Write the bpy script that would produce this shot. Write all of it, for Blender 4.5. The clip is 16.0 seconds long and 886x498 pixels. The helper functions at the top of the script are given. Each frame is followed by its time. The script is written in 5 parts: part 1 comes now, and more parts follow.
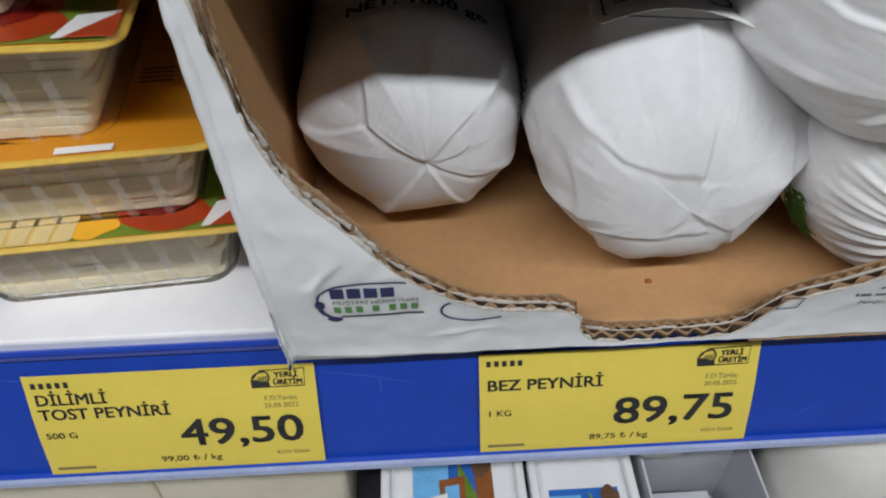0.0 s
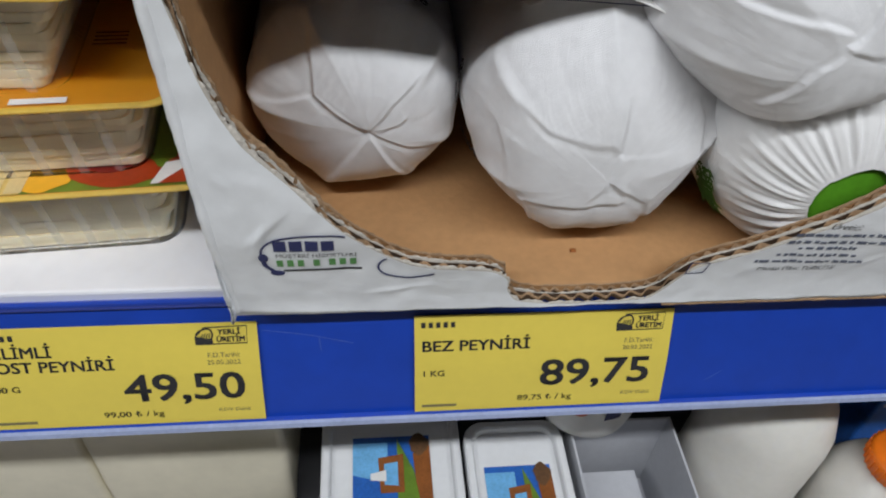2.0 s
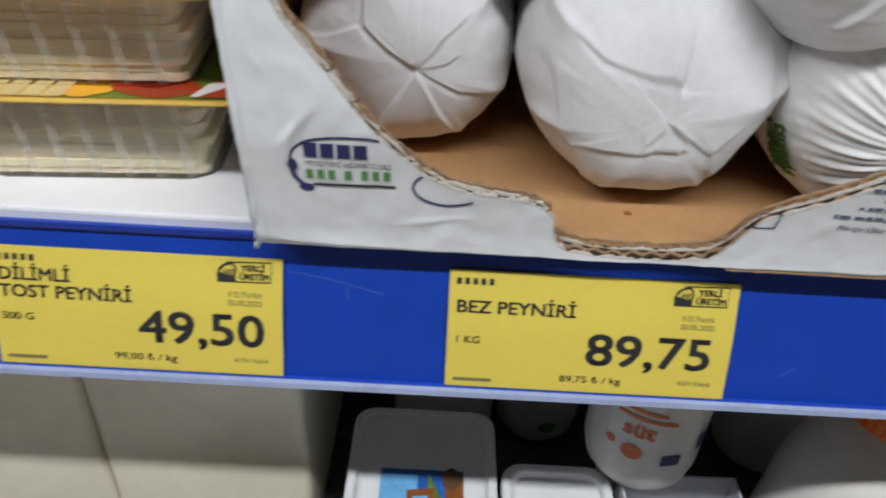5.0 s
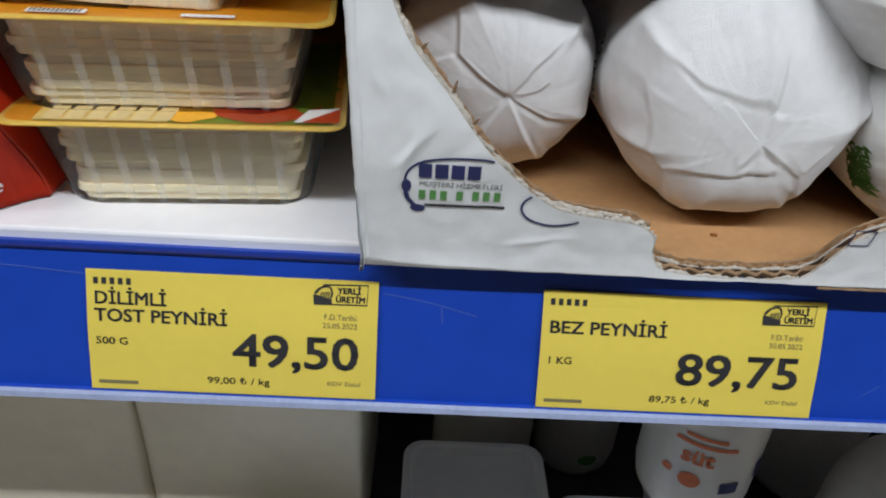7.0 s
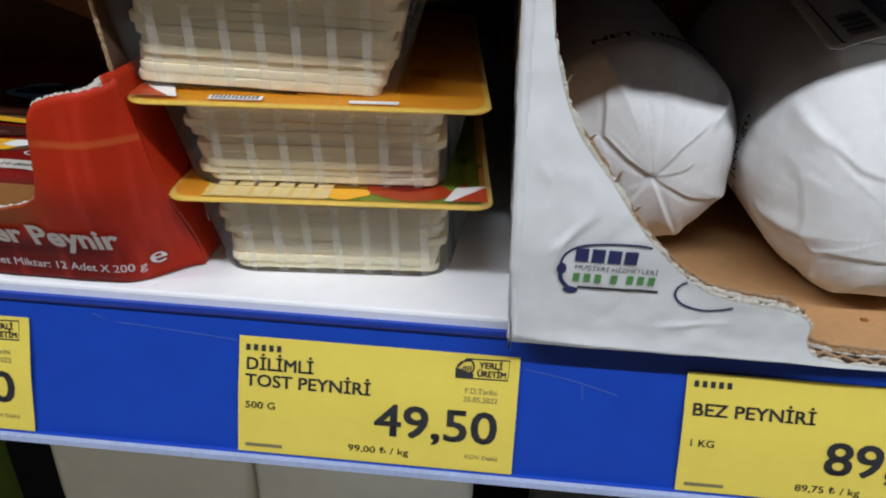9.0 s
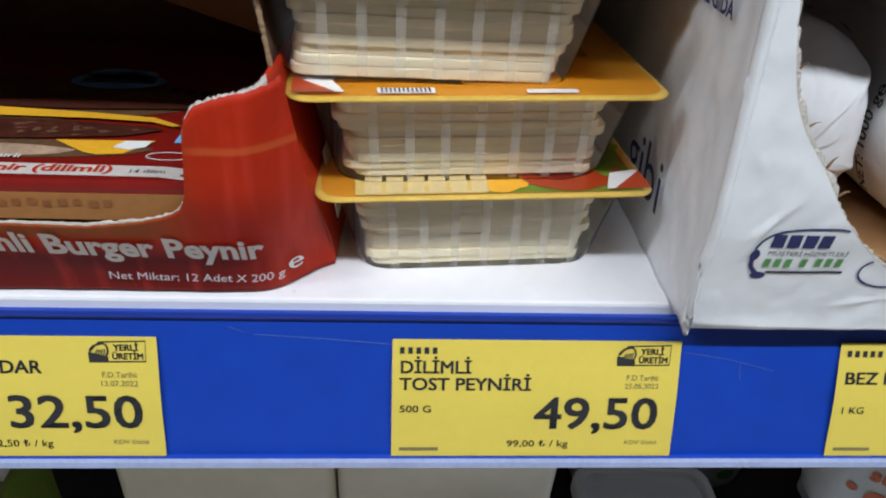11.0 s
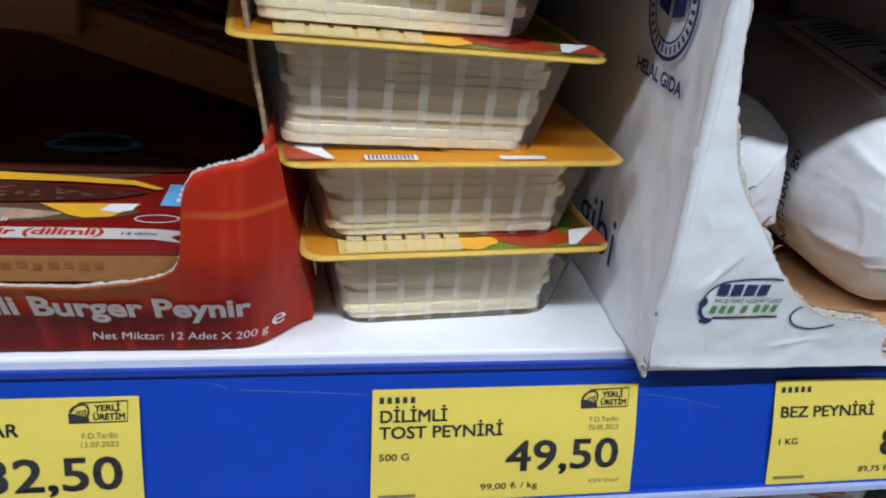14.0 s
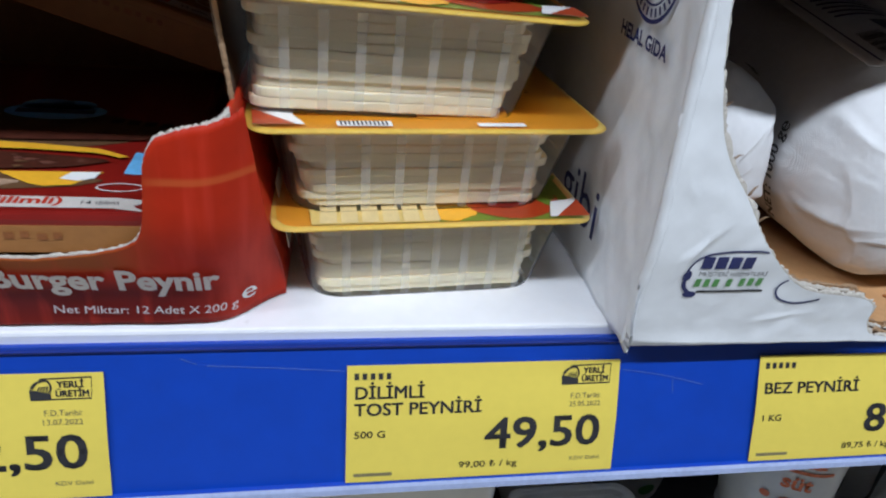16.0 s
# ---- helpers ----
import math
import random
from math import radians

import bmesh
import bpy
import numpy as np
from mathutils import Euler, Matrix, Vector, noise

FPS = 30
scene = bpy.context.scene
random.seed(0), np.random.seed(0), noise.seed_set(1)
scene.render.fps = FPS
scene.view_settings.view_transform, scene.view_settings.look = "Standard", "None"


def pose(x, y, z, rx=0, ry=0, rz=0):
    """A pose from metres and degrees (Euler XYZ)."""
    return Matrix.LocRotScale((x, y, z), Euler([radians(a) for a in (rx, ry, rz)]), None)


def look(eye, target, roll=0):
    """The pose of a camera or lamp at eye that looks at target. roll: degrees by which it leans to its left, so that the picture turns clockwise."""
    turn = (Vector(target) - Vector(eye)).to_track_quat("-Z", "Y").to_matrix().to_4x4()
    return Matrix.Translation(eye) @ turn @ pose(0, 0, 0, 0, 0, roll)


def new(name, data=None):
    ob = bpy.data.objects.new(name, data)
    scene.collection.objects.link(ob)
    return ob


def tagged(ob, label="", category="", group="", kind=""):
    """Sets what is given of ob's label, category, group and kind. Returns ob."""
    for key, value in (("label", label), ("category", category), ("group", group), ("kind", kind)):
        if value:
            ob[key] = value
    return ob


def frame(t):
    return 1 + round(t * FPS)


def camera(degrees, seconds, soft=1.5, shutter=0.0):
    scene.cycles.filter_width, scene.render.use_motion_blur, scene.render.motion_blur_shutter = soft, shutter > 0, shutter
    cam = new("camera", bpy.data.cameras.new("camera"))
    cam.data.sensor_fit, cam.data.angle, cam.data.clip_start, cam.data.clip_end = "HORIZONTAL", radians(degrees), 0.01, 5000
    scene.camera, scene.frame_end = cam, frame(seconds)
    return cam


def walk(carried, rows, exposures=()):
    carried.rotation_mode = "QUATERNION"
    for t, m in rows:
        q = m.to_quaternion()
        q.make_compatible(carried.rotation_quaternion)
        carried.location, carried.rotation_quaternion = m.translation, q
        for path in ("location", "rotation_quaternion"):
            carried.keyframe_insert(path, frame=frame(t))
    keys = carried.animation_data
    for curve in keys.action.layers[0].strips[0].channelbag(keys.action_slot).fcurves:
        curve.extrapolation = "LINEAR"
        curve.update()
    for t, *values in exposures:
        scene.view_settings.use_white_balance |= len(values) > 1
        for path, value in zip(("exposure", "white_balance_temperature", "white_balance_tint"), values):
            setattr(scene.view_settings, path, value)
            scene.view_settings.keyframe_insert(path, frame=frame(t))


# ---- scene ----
cam = camera(62.7, 16.0, soft=2.0, shutter=0.4)
PATH = [
    (0, (0.132, -0.145, 1.181), (0.192, 1.263, -0.238), -0.8),
    (0.5, (0.125, -0.158, 1.186), (0.26, 1.293, -0.184), 0.9),
    (1, (0.129, -0.163, 1.183), (0.289, 1.275, -0.197), 2.9),
    (1.5, (0.136, -0.165, 1.181), (0.311, 1.259, -0.212), 3.4),
    (2, (0.135, -0.167, 1.181), (0.331, 1.254, -0.213), 4.2),
    (2.5, (0.126, -0.171, 1.181), (0.285, 1.256, -0.211), 4.7),
    (3, (0.135, -0.168, 1.175), (0.392, 1.218, -0.244), 6.4),
    (3.5, (0.142, -0.171, 1.163), (0.385, 1.249, -0.224), 8.2),
    (4, (0.157, -0.173, 1.144), (0.471, 1.352, -0.112), 9.4),
    (4.5, (0.161, -0.181, 1.129), (0.334, 1.423, -0.053), 4.3),
    (5, (0.144, -0.19, 1.127), (0.167, 1.442, -0.03), 3.6),
    (5.2, (0.136, -0.194, 1.131), (0.121, 1.441, -0.02), 3.4),
    (7.3, (0.108, -0.199, 1.121), (0.169, 1.512, 0.088), 3.8),
    (7.5, (0.107, -0.2, 1.123), (0.144, 1.523, 0.109), 3.6),
    (8, (0.094, -0.2, 1.128), (0.083, 1.56, 0.178), 3.6),
    (8.2, (0.089, -0.199, 1.129), (0.053, 1.56, 0.178), 3.5),
    (10.3, (0.07, -0.194, 1.139), (-0.114, 1.536, 0.152), 0.6),
    (10.5, (0.049, -0.192, 1.14), (-0.073, 1.544, 0.154), 1.5),
    (11, (0.002, -0.182, 1.137), (0.119, 1.495, 0.054), 3.1),
    (11.5, (-0.016, -0.183, 1.132), (0.225, 1.496, 0.072), 5.5),
    (12, (-0.025, -0.185, 1.132), (0.293, 1.503, 0.107), 7.5),
    (12.5, (-0.027, -0.192, 1.141), (0.272, 1.518, 0.148), 6.8),
    (13, (-0.024, -0.2, 1.144), (0.249, 1.527, 0.173), 6.4),
    (13.5, (-0.023, -0.196, 1.146), (0.268, 1.546, 0.207), 6.0),
    (14, (-0.018, -0.193, 1.145), (0.317, 1.536, 0.197), 5.7),
    (14.5, (-0.017, -0.192, 1.145), (0.306, 1.541, 0.2), 5.7),
    (15, (-0.016, -0.191, 1.148), (0.299, 1.546, 0.208), 5.6),
    (15.5, (-0.016, -0.191, 1.146), (0.32, 1.532, 0.187), 5.9),
    (16, (-0.013, -0.188, 1.139), (0.354, 1.51, 0.147), 6.4),
]
walk(cam, [(t, look(eye, target, roll)) for t, eye, target, roll in PATH],
     exposures=((0, -0.44, 6580, 12), (3.0, -0.48, 6620, 12), (5.0, -0.29, 6620, 12), (8.0, -0.32, 6480, 11), (11.0, -0.13, 6280, 12), (13.0, -0.12, 6020, 12), (16.0, -0.12, 5920, 11)))

# ------------------------------------------------------------------ light
TUBE_Y, TUBE_Z = -1.01, 2.86
world = bpy.data.worlds.new("shop_air")
scene.world = world
world.use_nodes = True
world.node_tree.nodes["Background"].inputs[0].default_value = (0.85, 0.92, 1.0, 1)
world.node_tree.nodes["Background"].inputs[1].default_value = 0.01
SHELF = 0.9965          # top of the middle shelf
RAIL_A = radians(19.0)  # the price rail leans back
for row_y, watts in ((TUBE_Y, 34.5),):
    for k in range(3):
        lamp = bpy.data.lights.new("tube_light", "AREA")
        lamp.shape, lamp.size, lamp.size_y = "RECTANGLE", 1.45, 0.07
        lamp.energy, lamp.color = watts, (0.90, 0.955, 1.0)
        ob = new("tube_light", lamp)
        ob.location = (-1.5 + 1.55 * k, row_y, TUBE_Z - 0.035)


# ------------------------------------------------------------------ materials
def mat(name, color, rough=0.6, metal=0.0, var=0.08, scale=60.0, bump=0.0, bscale=400.0, spec=0.5, stain=None, coat=0.0, sss=0.0, through_light=0.0):
    """A painted, papery or plastic surface: base colour varied at two scales, a little relief, and patches of stain."""
    m = bpy.data.materials.new(name)
    m.use_nodes = True
    nt = m.node_tree
    b = nt.nodes["Principled BSDF"]
    b.inputs["Roughness"].default_value = rough
    b.inputs["Metallic"].default_value = metal
    b.inputs["Specular IOR Level"].default_value = spec
    b.inputs["Coat Weight"].default_value = coat
    b.inputs["Coat Roughness"].default_value = 0.12
    if sss:
        b.inputs["Subsurface Weight"].default_value = sss
        b.inputs["Subsurface Radius"].default_value = (0.009, 0.007, 0.0045)
        b.inputs["Subsurface Scale"].default_value = 1.0
    co = nt.nodes.new("ShaderNodeTexCoord")
    info = nt.nodes.new("ShaderNodeObjectInfo")
    shift = nt.nodes.new("ShaderNodeVectorMath")
    shift.operation = "ADD"
    nt.links.new(co.outputs["Object"], shift.inputs[0])
    nt.links.new(info.outputs["Random"], shift.inputs[1])
    fine, wide = nt.nodes.new("ShaderNodeTexNoise"), nt.nodes.new("ShaderNodeTexNoise")
    for n, s in ((fine, scale * 7), (wide, scale)):
        n.inputs["Scale"].default_value, n.inputs["Detail"].default_value = s, 4
        nt.links.new(shift.outputs[0], n.inputs["Vector"])
    add = nt.nodes.new("ShaderNodeMath")
    add.operation = "ADD"
    nt.links.new(fine.outputs["Fac"], add.inputs[0])
    nt.links.new(wide.outputs["Fac"], add.inputs[1])
    ramp = nt.nodes.new("ShaderNodeMapRange")
    ramp.inputs["From Min"].default_value, ramp.inputs["From Max"].default_value = 0.7, 1.3
    nt.links.new(add.outputs[0], ramp.inputs["Value"])
    mix = nt.nodes.new("ShaderNodeMix")
    mix.data_type = "RGBA"
    nt.links.new(ramp.outputs["Result"], mix.inputs["Factor"])
    dark = tuple(c * (1 - var) for c in color)
    light = tuple(min(1, c * (1 + var * 0.6)) for c in color)
    mix.inputs["A"].default_value, mix.inputs["B"].default_value = (*dark, 1), (*light, 1)
    out = mix.outputs["Result"]
    if stain:
        spots = nt.nodes.new("ShaderNodeTexNoise")
        spots.inputs["Scale"].default_value, spots.inputs["Detail"].default_value = stain[1], 6
        nt.links.new(shift.outputs[0], spots.inputs["Vector"])
        cut = nt.nodes.new("ShaderNodeMapRange")
        cut.inputs["From Min"].default_value, cut.inputs["From Max"].default_value = stain[2], stain[2] + 0.12
        nt.links.new(spots.outputs["Fac"], cut.inputs["Value"])
        mix2 = nt.nodes.new("ShaderNodeMix")
        mix2.data_type = "RGBA"
        nt.links.new(cut.outputs["Result"], mix2.inputs["Factor"])
        nt.links.new(out, mix2.inputs["A"])
        mix2.inputs["B"].default_value = (*stain[0], 1)
        out = mix2.outputs["Result"]
    nt.links.new(out, b.inputs["Base Color"])
    if through_light:
        thin, blend = nt.nodes.new("ShaderNodeBsdfTranslucent"), nt.nodes.new("ShaderNodeMixShader")
        thin.inputs["Color"].default_value = tuple(0.35 * c + 0.65 * k for c, k in zip(color, (1.0, 0.82, 0.58))) + (1,)
        blend.inputs[0].default_value = through_light
        nt.links.new(b.outputs[0], blend.inputs[1])
        nt.links.new(thin.outputs[0], blend.inputs[2])
        nt.links.new(blend.outputs[0], nt.nodes["Material Output"].inputs["Surface"])
    if bump:
        grain = nt.nodes.new("ShaderNodeTexNoise")
        grain.inputs["Scale"].default_value, grain.inputs["Detail"].default_value = bscale, 5
        nt.links.new(shift.outputs[0], grain.inputs["Vector"])
        bm_ = nt.nodes.new("ShaderNodeBump")
        bm_.inputs["Strength"].default_value, bm_.inputs["Distance"].default_value = bump, 0.002
        nt.links.new(grain.outputs["Fac"], bm_.inputs["Height"])
        nt.links.new(bm_.outputs["Normal"], b.inputs["Normal"])
    return m


def cloth_mat(name, color, stain_color=None):
    """Woven cotton: fine crossed ribs and soft creases."""
    m = mat(name, color, rough=0.85, var=0.05, scale=35, spec=0.2, stain=(stain_color, 60.0, 0.66) if stain_color else None)
    nt = m.node_tree
    b = nt.nodes["Principled BSDF"]
    b.inputs["Sheen Weight"].default_value = 0.05
    co = nt.nodes.new("ShaderNodeTexCoord")
    heights = []
    for axis, s in (("X", 900.0), ("Z", 900.0)):
        w = nt.nodes.new("ShaderNodeTexWave")
        w.bands_direction = axis
        w.inputs["Scale"].default_value, w.inputs["Distortion"].default_value, w.inputs["Detail"].default_value = s, 1.5, 1
        nt.links.new(co.outputs["Object"], w.inputs["Vector"])
        heights.append(w)
    soft = nt.nodes.new("ShaderNodeTexNoise")
    soft.inputs["Scale"].default_value, soft.inputs["Detail"].default_value = 55, 5
    nt.links.new(co.outputs["Object"], soft.inputs["Vector"])
    add = nt.nodes.new("ShaderNodeMath")
    add.operation = "ADD"
    nt.links.new(heights[0].outputs["Fac"], add.inputs[0])
    nt.links.new(heights[1].outputs["Fac"], add.inputs[1])
    mul = nt.nodes.new("ShaderNodeMath")
    mul.operation = "MULTIPLY_ADD"
    mul.inputs[1].default_value = 14.0
    nt.links.new(soft.outputs["Fac"], mul.inputs[0])
    nt.links.new(add.outputs[0], mul.inputs[2])
    bp = nt.nodes.new("ShaderNodeBump")
    bp.inputs["Strength"].default_value, bp.inputs["Distance"].default_value = 0.32, 0.0005
    nt.links.new(mul.outputs[0], bp.inputs["Height"])
    nt.links.new(bp.outputs["Normal"], b.inputs["Normal"])
    return m


def clear_mat(name, tint, gloss=0.5, haze=0.05):
    """Thin clear plastic film: lets light through, slightly milky, with a gloss that grows at grazing angles."""
    m = bpy.data.materials.new(name)
    m.use_nodes = True
    nt = m.node_tree
    nt.nodes.remove(nt.nodes["Principled BSDF"])
    tr, gl, mx = nt.nodes.new("ShaderNodeBsdfTransparent"), nt.nodes.new("ShaderNodeBsdfGlossy"), nt.nodes.new("ShaderNodeMixShader")
    df, milky = nt.nodes.new("ShaderNodeBsdfDiffuse"), nt.nodes.new("ShaderNodeMixShader")
    tr.inputs["Color"].default_value = (*tint, 1)
    df.inputs["Color"].default_value = (0.86, 0.86, 0.84, 1)
    milky.inputs[0].default_value = haze
    nt.links.new(tr.outputs[0], milky.inputs[1])
    nt.links.new(df.outputs[0], milky.inputs[2])
    gl.inputs["Roughness"].default_value = 0.12
    fr = nt.nodes.new("ShaderNodeFresnel")
    fr.inputs["IOR"].default_value = 1.0 + gloss
    nt.links.new(fr.outputs[0], mx.inputs[0])
    nt.links.new(milky.outputs[0], mx.inputs[1])
    nt.links.new(gl.outputs[0], mx.inputs[2])
    nt.links.new(mx.outputs[0], nt.nodes["Material Output"].inputs["Surface"])
    return m


def art_mat(name, base, dark, band):
    """Printed carton board: red, fading to a dark foot and a brown band under the cut, with upright sheen painted in.
    """
    m = mat(name, base, 0.5, var=0.14, scale=18, spec=0.14, bump=0.06, bscale=60)
    nt = m.node_tree
    b = nt.nodes["Principled BSDF"]
    out = b.inputs["Base Color"].links[0].from_socket
    co, xyz = nt.nodes.new("ShaderNodeTexCoord"), nt.nodes.new("ShaderNodeSeparateXYZ")
    nt.links.new(co.outputs["Object"], xyz.inputs[0])

    def fade(axis, a, c):
        n = nt.nodes.new("ShaderNodeMapRange")
        n.interpolation_type = "SMOOTHSTEP"
        n.inputs["From Min"].default_value, n.inputs["From Max"].default_value = a, c
        nt.links.new(xyz.outputs[axis], n.inputs["Value"])
        return n.outputs["Result"]

    def times(p, q):
        n = nt.nodes.new("ShaderNodeMath")
        n.operation = "MULTIPLY"
        for k, v in enumerate((p, q)):
            if isinstance(v, float):
                n.inputs[k].default_value = v
            else:
                nt.links.new(v, n.inputs[k])
        return n.outputs[0]

    def over(factor, color):
        n = nt.nodes.new("ShaderNodeMix")
        n.data_type = "RGBA"
        nt.links.new(factor, n.inputs["Factor"])
        nt.links.new(out, n.inputs["A"])
        n.inputs["B"].default_value = (*color, 1)
        return n.outputs["Result"]

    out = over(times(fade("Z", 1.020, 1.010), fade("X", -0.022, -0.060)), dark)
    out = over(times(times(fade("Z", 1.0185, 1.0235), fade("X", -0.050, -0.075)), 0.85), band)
    # glossy upright sheen, painted as lighter streaks of the red
    sheen_streak = nt.nodes.new("ShaderNodeTexNoise")
    sheen_streak.inputs["Scale"].default_value, sheen_streak.inputs["Detail"].default_value = 1.0, 3
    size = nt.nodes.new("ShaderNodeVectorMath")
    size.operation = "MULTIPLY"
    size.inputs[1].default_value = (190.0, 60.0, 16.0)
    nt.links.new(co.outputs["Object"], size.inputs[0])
    nt.links.new(size.outputs[0], sheen_streak.inputs["Vector"])
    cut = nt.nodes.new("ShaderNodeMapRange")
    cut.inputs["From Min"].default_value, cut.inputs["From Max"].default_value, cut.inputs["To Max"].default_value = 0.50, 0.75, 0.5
    nt.links.new(sheen_streak.outputs["Fac"], cut.inputs["Value"])
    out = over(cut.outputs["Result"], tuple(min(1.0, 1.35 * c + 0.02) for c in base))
    # thin orange highlight across the tab, painted into the colour
    line = times(fade("Z", 1.0500, 1.0512), fade("Z", 1.0536, 1.0518))
    out = over(times(times(line, fade("X", -0.060, -0.050)), 0.55), (0.55, 0.12, 0.03))
    nt.links.new(out, b.inputs["Base Color"])
    return m


M = dict(
    shelf=mat("white_enamel", (0.80, 0.81, 0.84), 0.35, var=0.04, scale=20, stain=((0.55, 0.55, 0.56), 90.0, 0.70)),
    rail=mat("blue_plastic", (0.006, 0.050, 0.40), 0.33, var=0.10, scale=14, coat=0.15, bump=0.03, bscale=90),
    rail_dark=mat("blue_plastic_lip", (0.004, 0.022, 0.20), 0.3, var=0.08, scale=14),
    lip=mat("clear_strip", (0.34, 0.40, 0.60), 0.2, var=0.12, scale=80),
    yellow=mat("yellow_label_paper", (0.74, 0.59, 0.095), 0.45, var=0.03, scale=40, coat=0.1),
    ink=mat("black_ink", (0.022, 0.022, 0.026), 0.6, var=0.1),
    ink_grey=mat("grey_ink", (0.20, 0.17, 0.08), 0.6, var=0.1),
    navy=mat("navy_ink", (0.016, 0.022, 0.11), 0.6, var=0.15),
    green_ink=mat("green_ink", (0.10, 0.30, 0.08), 0.6, var=0.15),
    carton=mat("white_carton", (0.80, 0.82, 0.84), 0.55, var=0.05, scale=25, bump=0.25, bscale=70, stain=((0.64, 0.64, 0.63), 40.0, 0.68)),
    kraft=mat("brown_kraft", (0.45, 0.245, 0.105), 0.75, var=0.10, scale=45, bump=0.12, bscale=500, stain=((0.30, 0.16, 0.07), 30.0, 0.70)),
    kraft_cut=mat("torn_board", (0.36, 0.23, 0.13), 0.9, var=0.25, scale=150, bump=0.5, bscale=900),
    # board darkened in its colour where hollows and gaps lie in shade
    board_shade=mat("dark_board_shade", (0.085, 0.048, 0.026), 0.95, var=0.2, scale=150),
    torn=mat("torn_white_paper", (0.56, 0.52, 0.46), 0.9, var=0.15, scale=150, bump=0.5, bscale=900),
    cloth=cloth_mat("white_cotton", (0.80, 0.80, 0.81)),
    cloth2=cloth_mat("white_cotton_gathered", (0.80, 0.795, 0.79)),
    green=mat("green_lid_plastic", (0.10, 0.33, 0.02), 0.35, var=0.15, scale=60),
    cheese=mat("pale_cheese", (0.98, 0.80, 0.52), 0.5, var=0.05, scale=50, sss=0.55, bump=0.08, bscale=300),
    film=clear_mat("clear_tray_plastic", (0.985, 0.985, 0.985), 0.22, 0.04),
    rib=clear_mat("clear_tray_rib", (0.99, 0.98, 0.95), 0.05, 0.20),
    lid=mat("orange_yellow_film", (0.85, 0.40, 0.015), 0.35, var=0.05, scale=40, coat=0.2, through_light=0.55),
    lid_rim=mat("yellow_film_rim", (0.88, 0.60, 0.07), 0.3, var=0.18, scale=60, coat=0.3, through_light=0.40),
    red=mat("red_carton_print", (0.47, 0.030, 0.008), 0.5, var=0.14, scale=18, spec=0.25, bump=0.06, bscale=60),
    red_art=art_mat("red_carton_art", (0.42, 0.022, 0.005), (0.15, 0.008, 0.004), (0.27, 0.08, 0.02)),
    red2=mat("red_pack_print", (0.19, 0.008, 0.005), 0.35, var=0.10, scale=30, coat=0.1),
    pack_side=mat("brown_pack_side", (0.33, 0.14, 0.038), 0.5, var=0.12, scale=40),
    tomato=mat("tomato_print", (0.50, 0.05, 0.012), 0.35, var=0.2, scale=120, coat=0.2, through_light=0.25),
    leaf=mat("green_print", (0.17, 0.30, 0.03), 0.35, var=0.3, scale=140, coat=0.2, through_light=0.25),
    slice_print=mat("cheese_print", (0.83, 0.62, 0.20), 0.35, var=0.2, scale=160, coat=0.2, through_light=0.25),
    slate_print=mat("slate_blue_print", (0.10, 0.12, 0.18), 0.5, var=0.2, scale=120),
    fringe=mat("dark_green_fringe", (0.055, 0.12, 0.015), 0.6, var=0.3, scale=200),
    pale_print=mat("pale_slice_print", (0.80, 0.66, 0.33), 0.35, var=0.15, scale=160, coat=0.1, through_light=0.25),
    brown_print=mat("brown_print", (0.26, 0.085, 0.02), 0.4, var=0.25, scale=110, coat=0.2),
    bun=mat("bun_print", (0.13, 0.065, 0.03), 0.4, var=0.3, scale=90, coat=0.2),
    patty=mat("patty_print", (0.07, 0.018, 0.010), 0.4, var=0.5, scale=200, coat=0.2),
    onion=mat("onion_print", (0.45, 0.30, 0.20), 0.4, var=0.3, scale=120),
    meat=mat("meat_print", (0.16, 0.06, 0.04), 0.4, var=0.4, scale=200),
    cheddar=mat("cheddar_print", (0.84, 0.43, 0.025), 0.35, var=0.1, scale=60, coat=0.2),
    paper=mat("white_print", (0.74, 0.73, 0.71), 0.5, var=0.06, scale=80),
    ribbon=mat("cream_print", (0.58, 0.53, 0.48), 0.5, var=0.08, scale=80),
    blue_print=mat("blue_print", (0.02, 0.12, 0.45), 0.4, var=0.25, scale=90, coat=0.2),
    sky_print=mat("light_blue_print", (0.15, 0.42, 0.72), 0.4, var=0.2, scale=90),
    plastic=mat("white_plastic", (0.72, 0.73, 0.74), 0.38, var=0.04, scale=30),
    milk=mat("milky_bottle", (0.70, 0.68, 0.63), 0.35, var=0.05, scale=25, sss=0.1),
    cream=mat("cream_wrap", (0.86, 0.80, 0.64), 0.30, var=0.06, scale=14, bump=0.12, bscale=28, coat=0.15),
    grey_card=mat("grey_white_card", (0.46, 0.47, 0.50), 0.7, var=0.06, scale=30, bump=0.1),
    orange=mat("orange_cap", (0.80, 0.17, 0.008), 0.4, var=0.08, scale=60),
    orange_ink=mat("orange_ink", (0.72, 0.16, 0.04), 0.5, var=0.15),
    dark=mat("dark_back_and_shade", (0.035, 0.035, 0.038), 0.6, var=0.3, scale=10),
    steel=mat("grey_steel", (0.33, 0.34, 0.36), 0.4, metal=0.6, var=0.1, scale=15),
    wall=mat("warm_grey_wall_paint", (0.26, 0.24, 0.21), 0.8, var=0.04, scale=3, bump=0.1, bscale=120),
    tile=mat("beige_floor_tile", (0.58, 0.54, 0.48), 0.3, var=0.08, scale=5),
    scratch=mat("scratched_blue", (0.09, 0.16, 0.50), 0.5, var=0.2, scale=200),
)
M["glow"] = bpy.data.materials.new("lamp_glow")
M["glow"].use_nodes = True
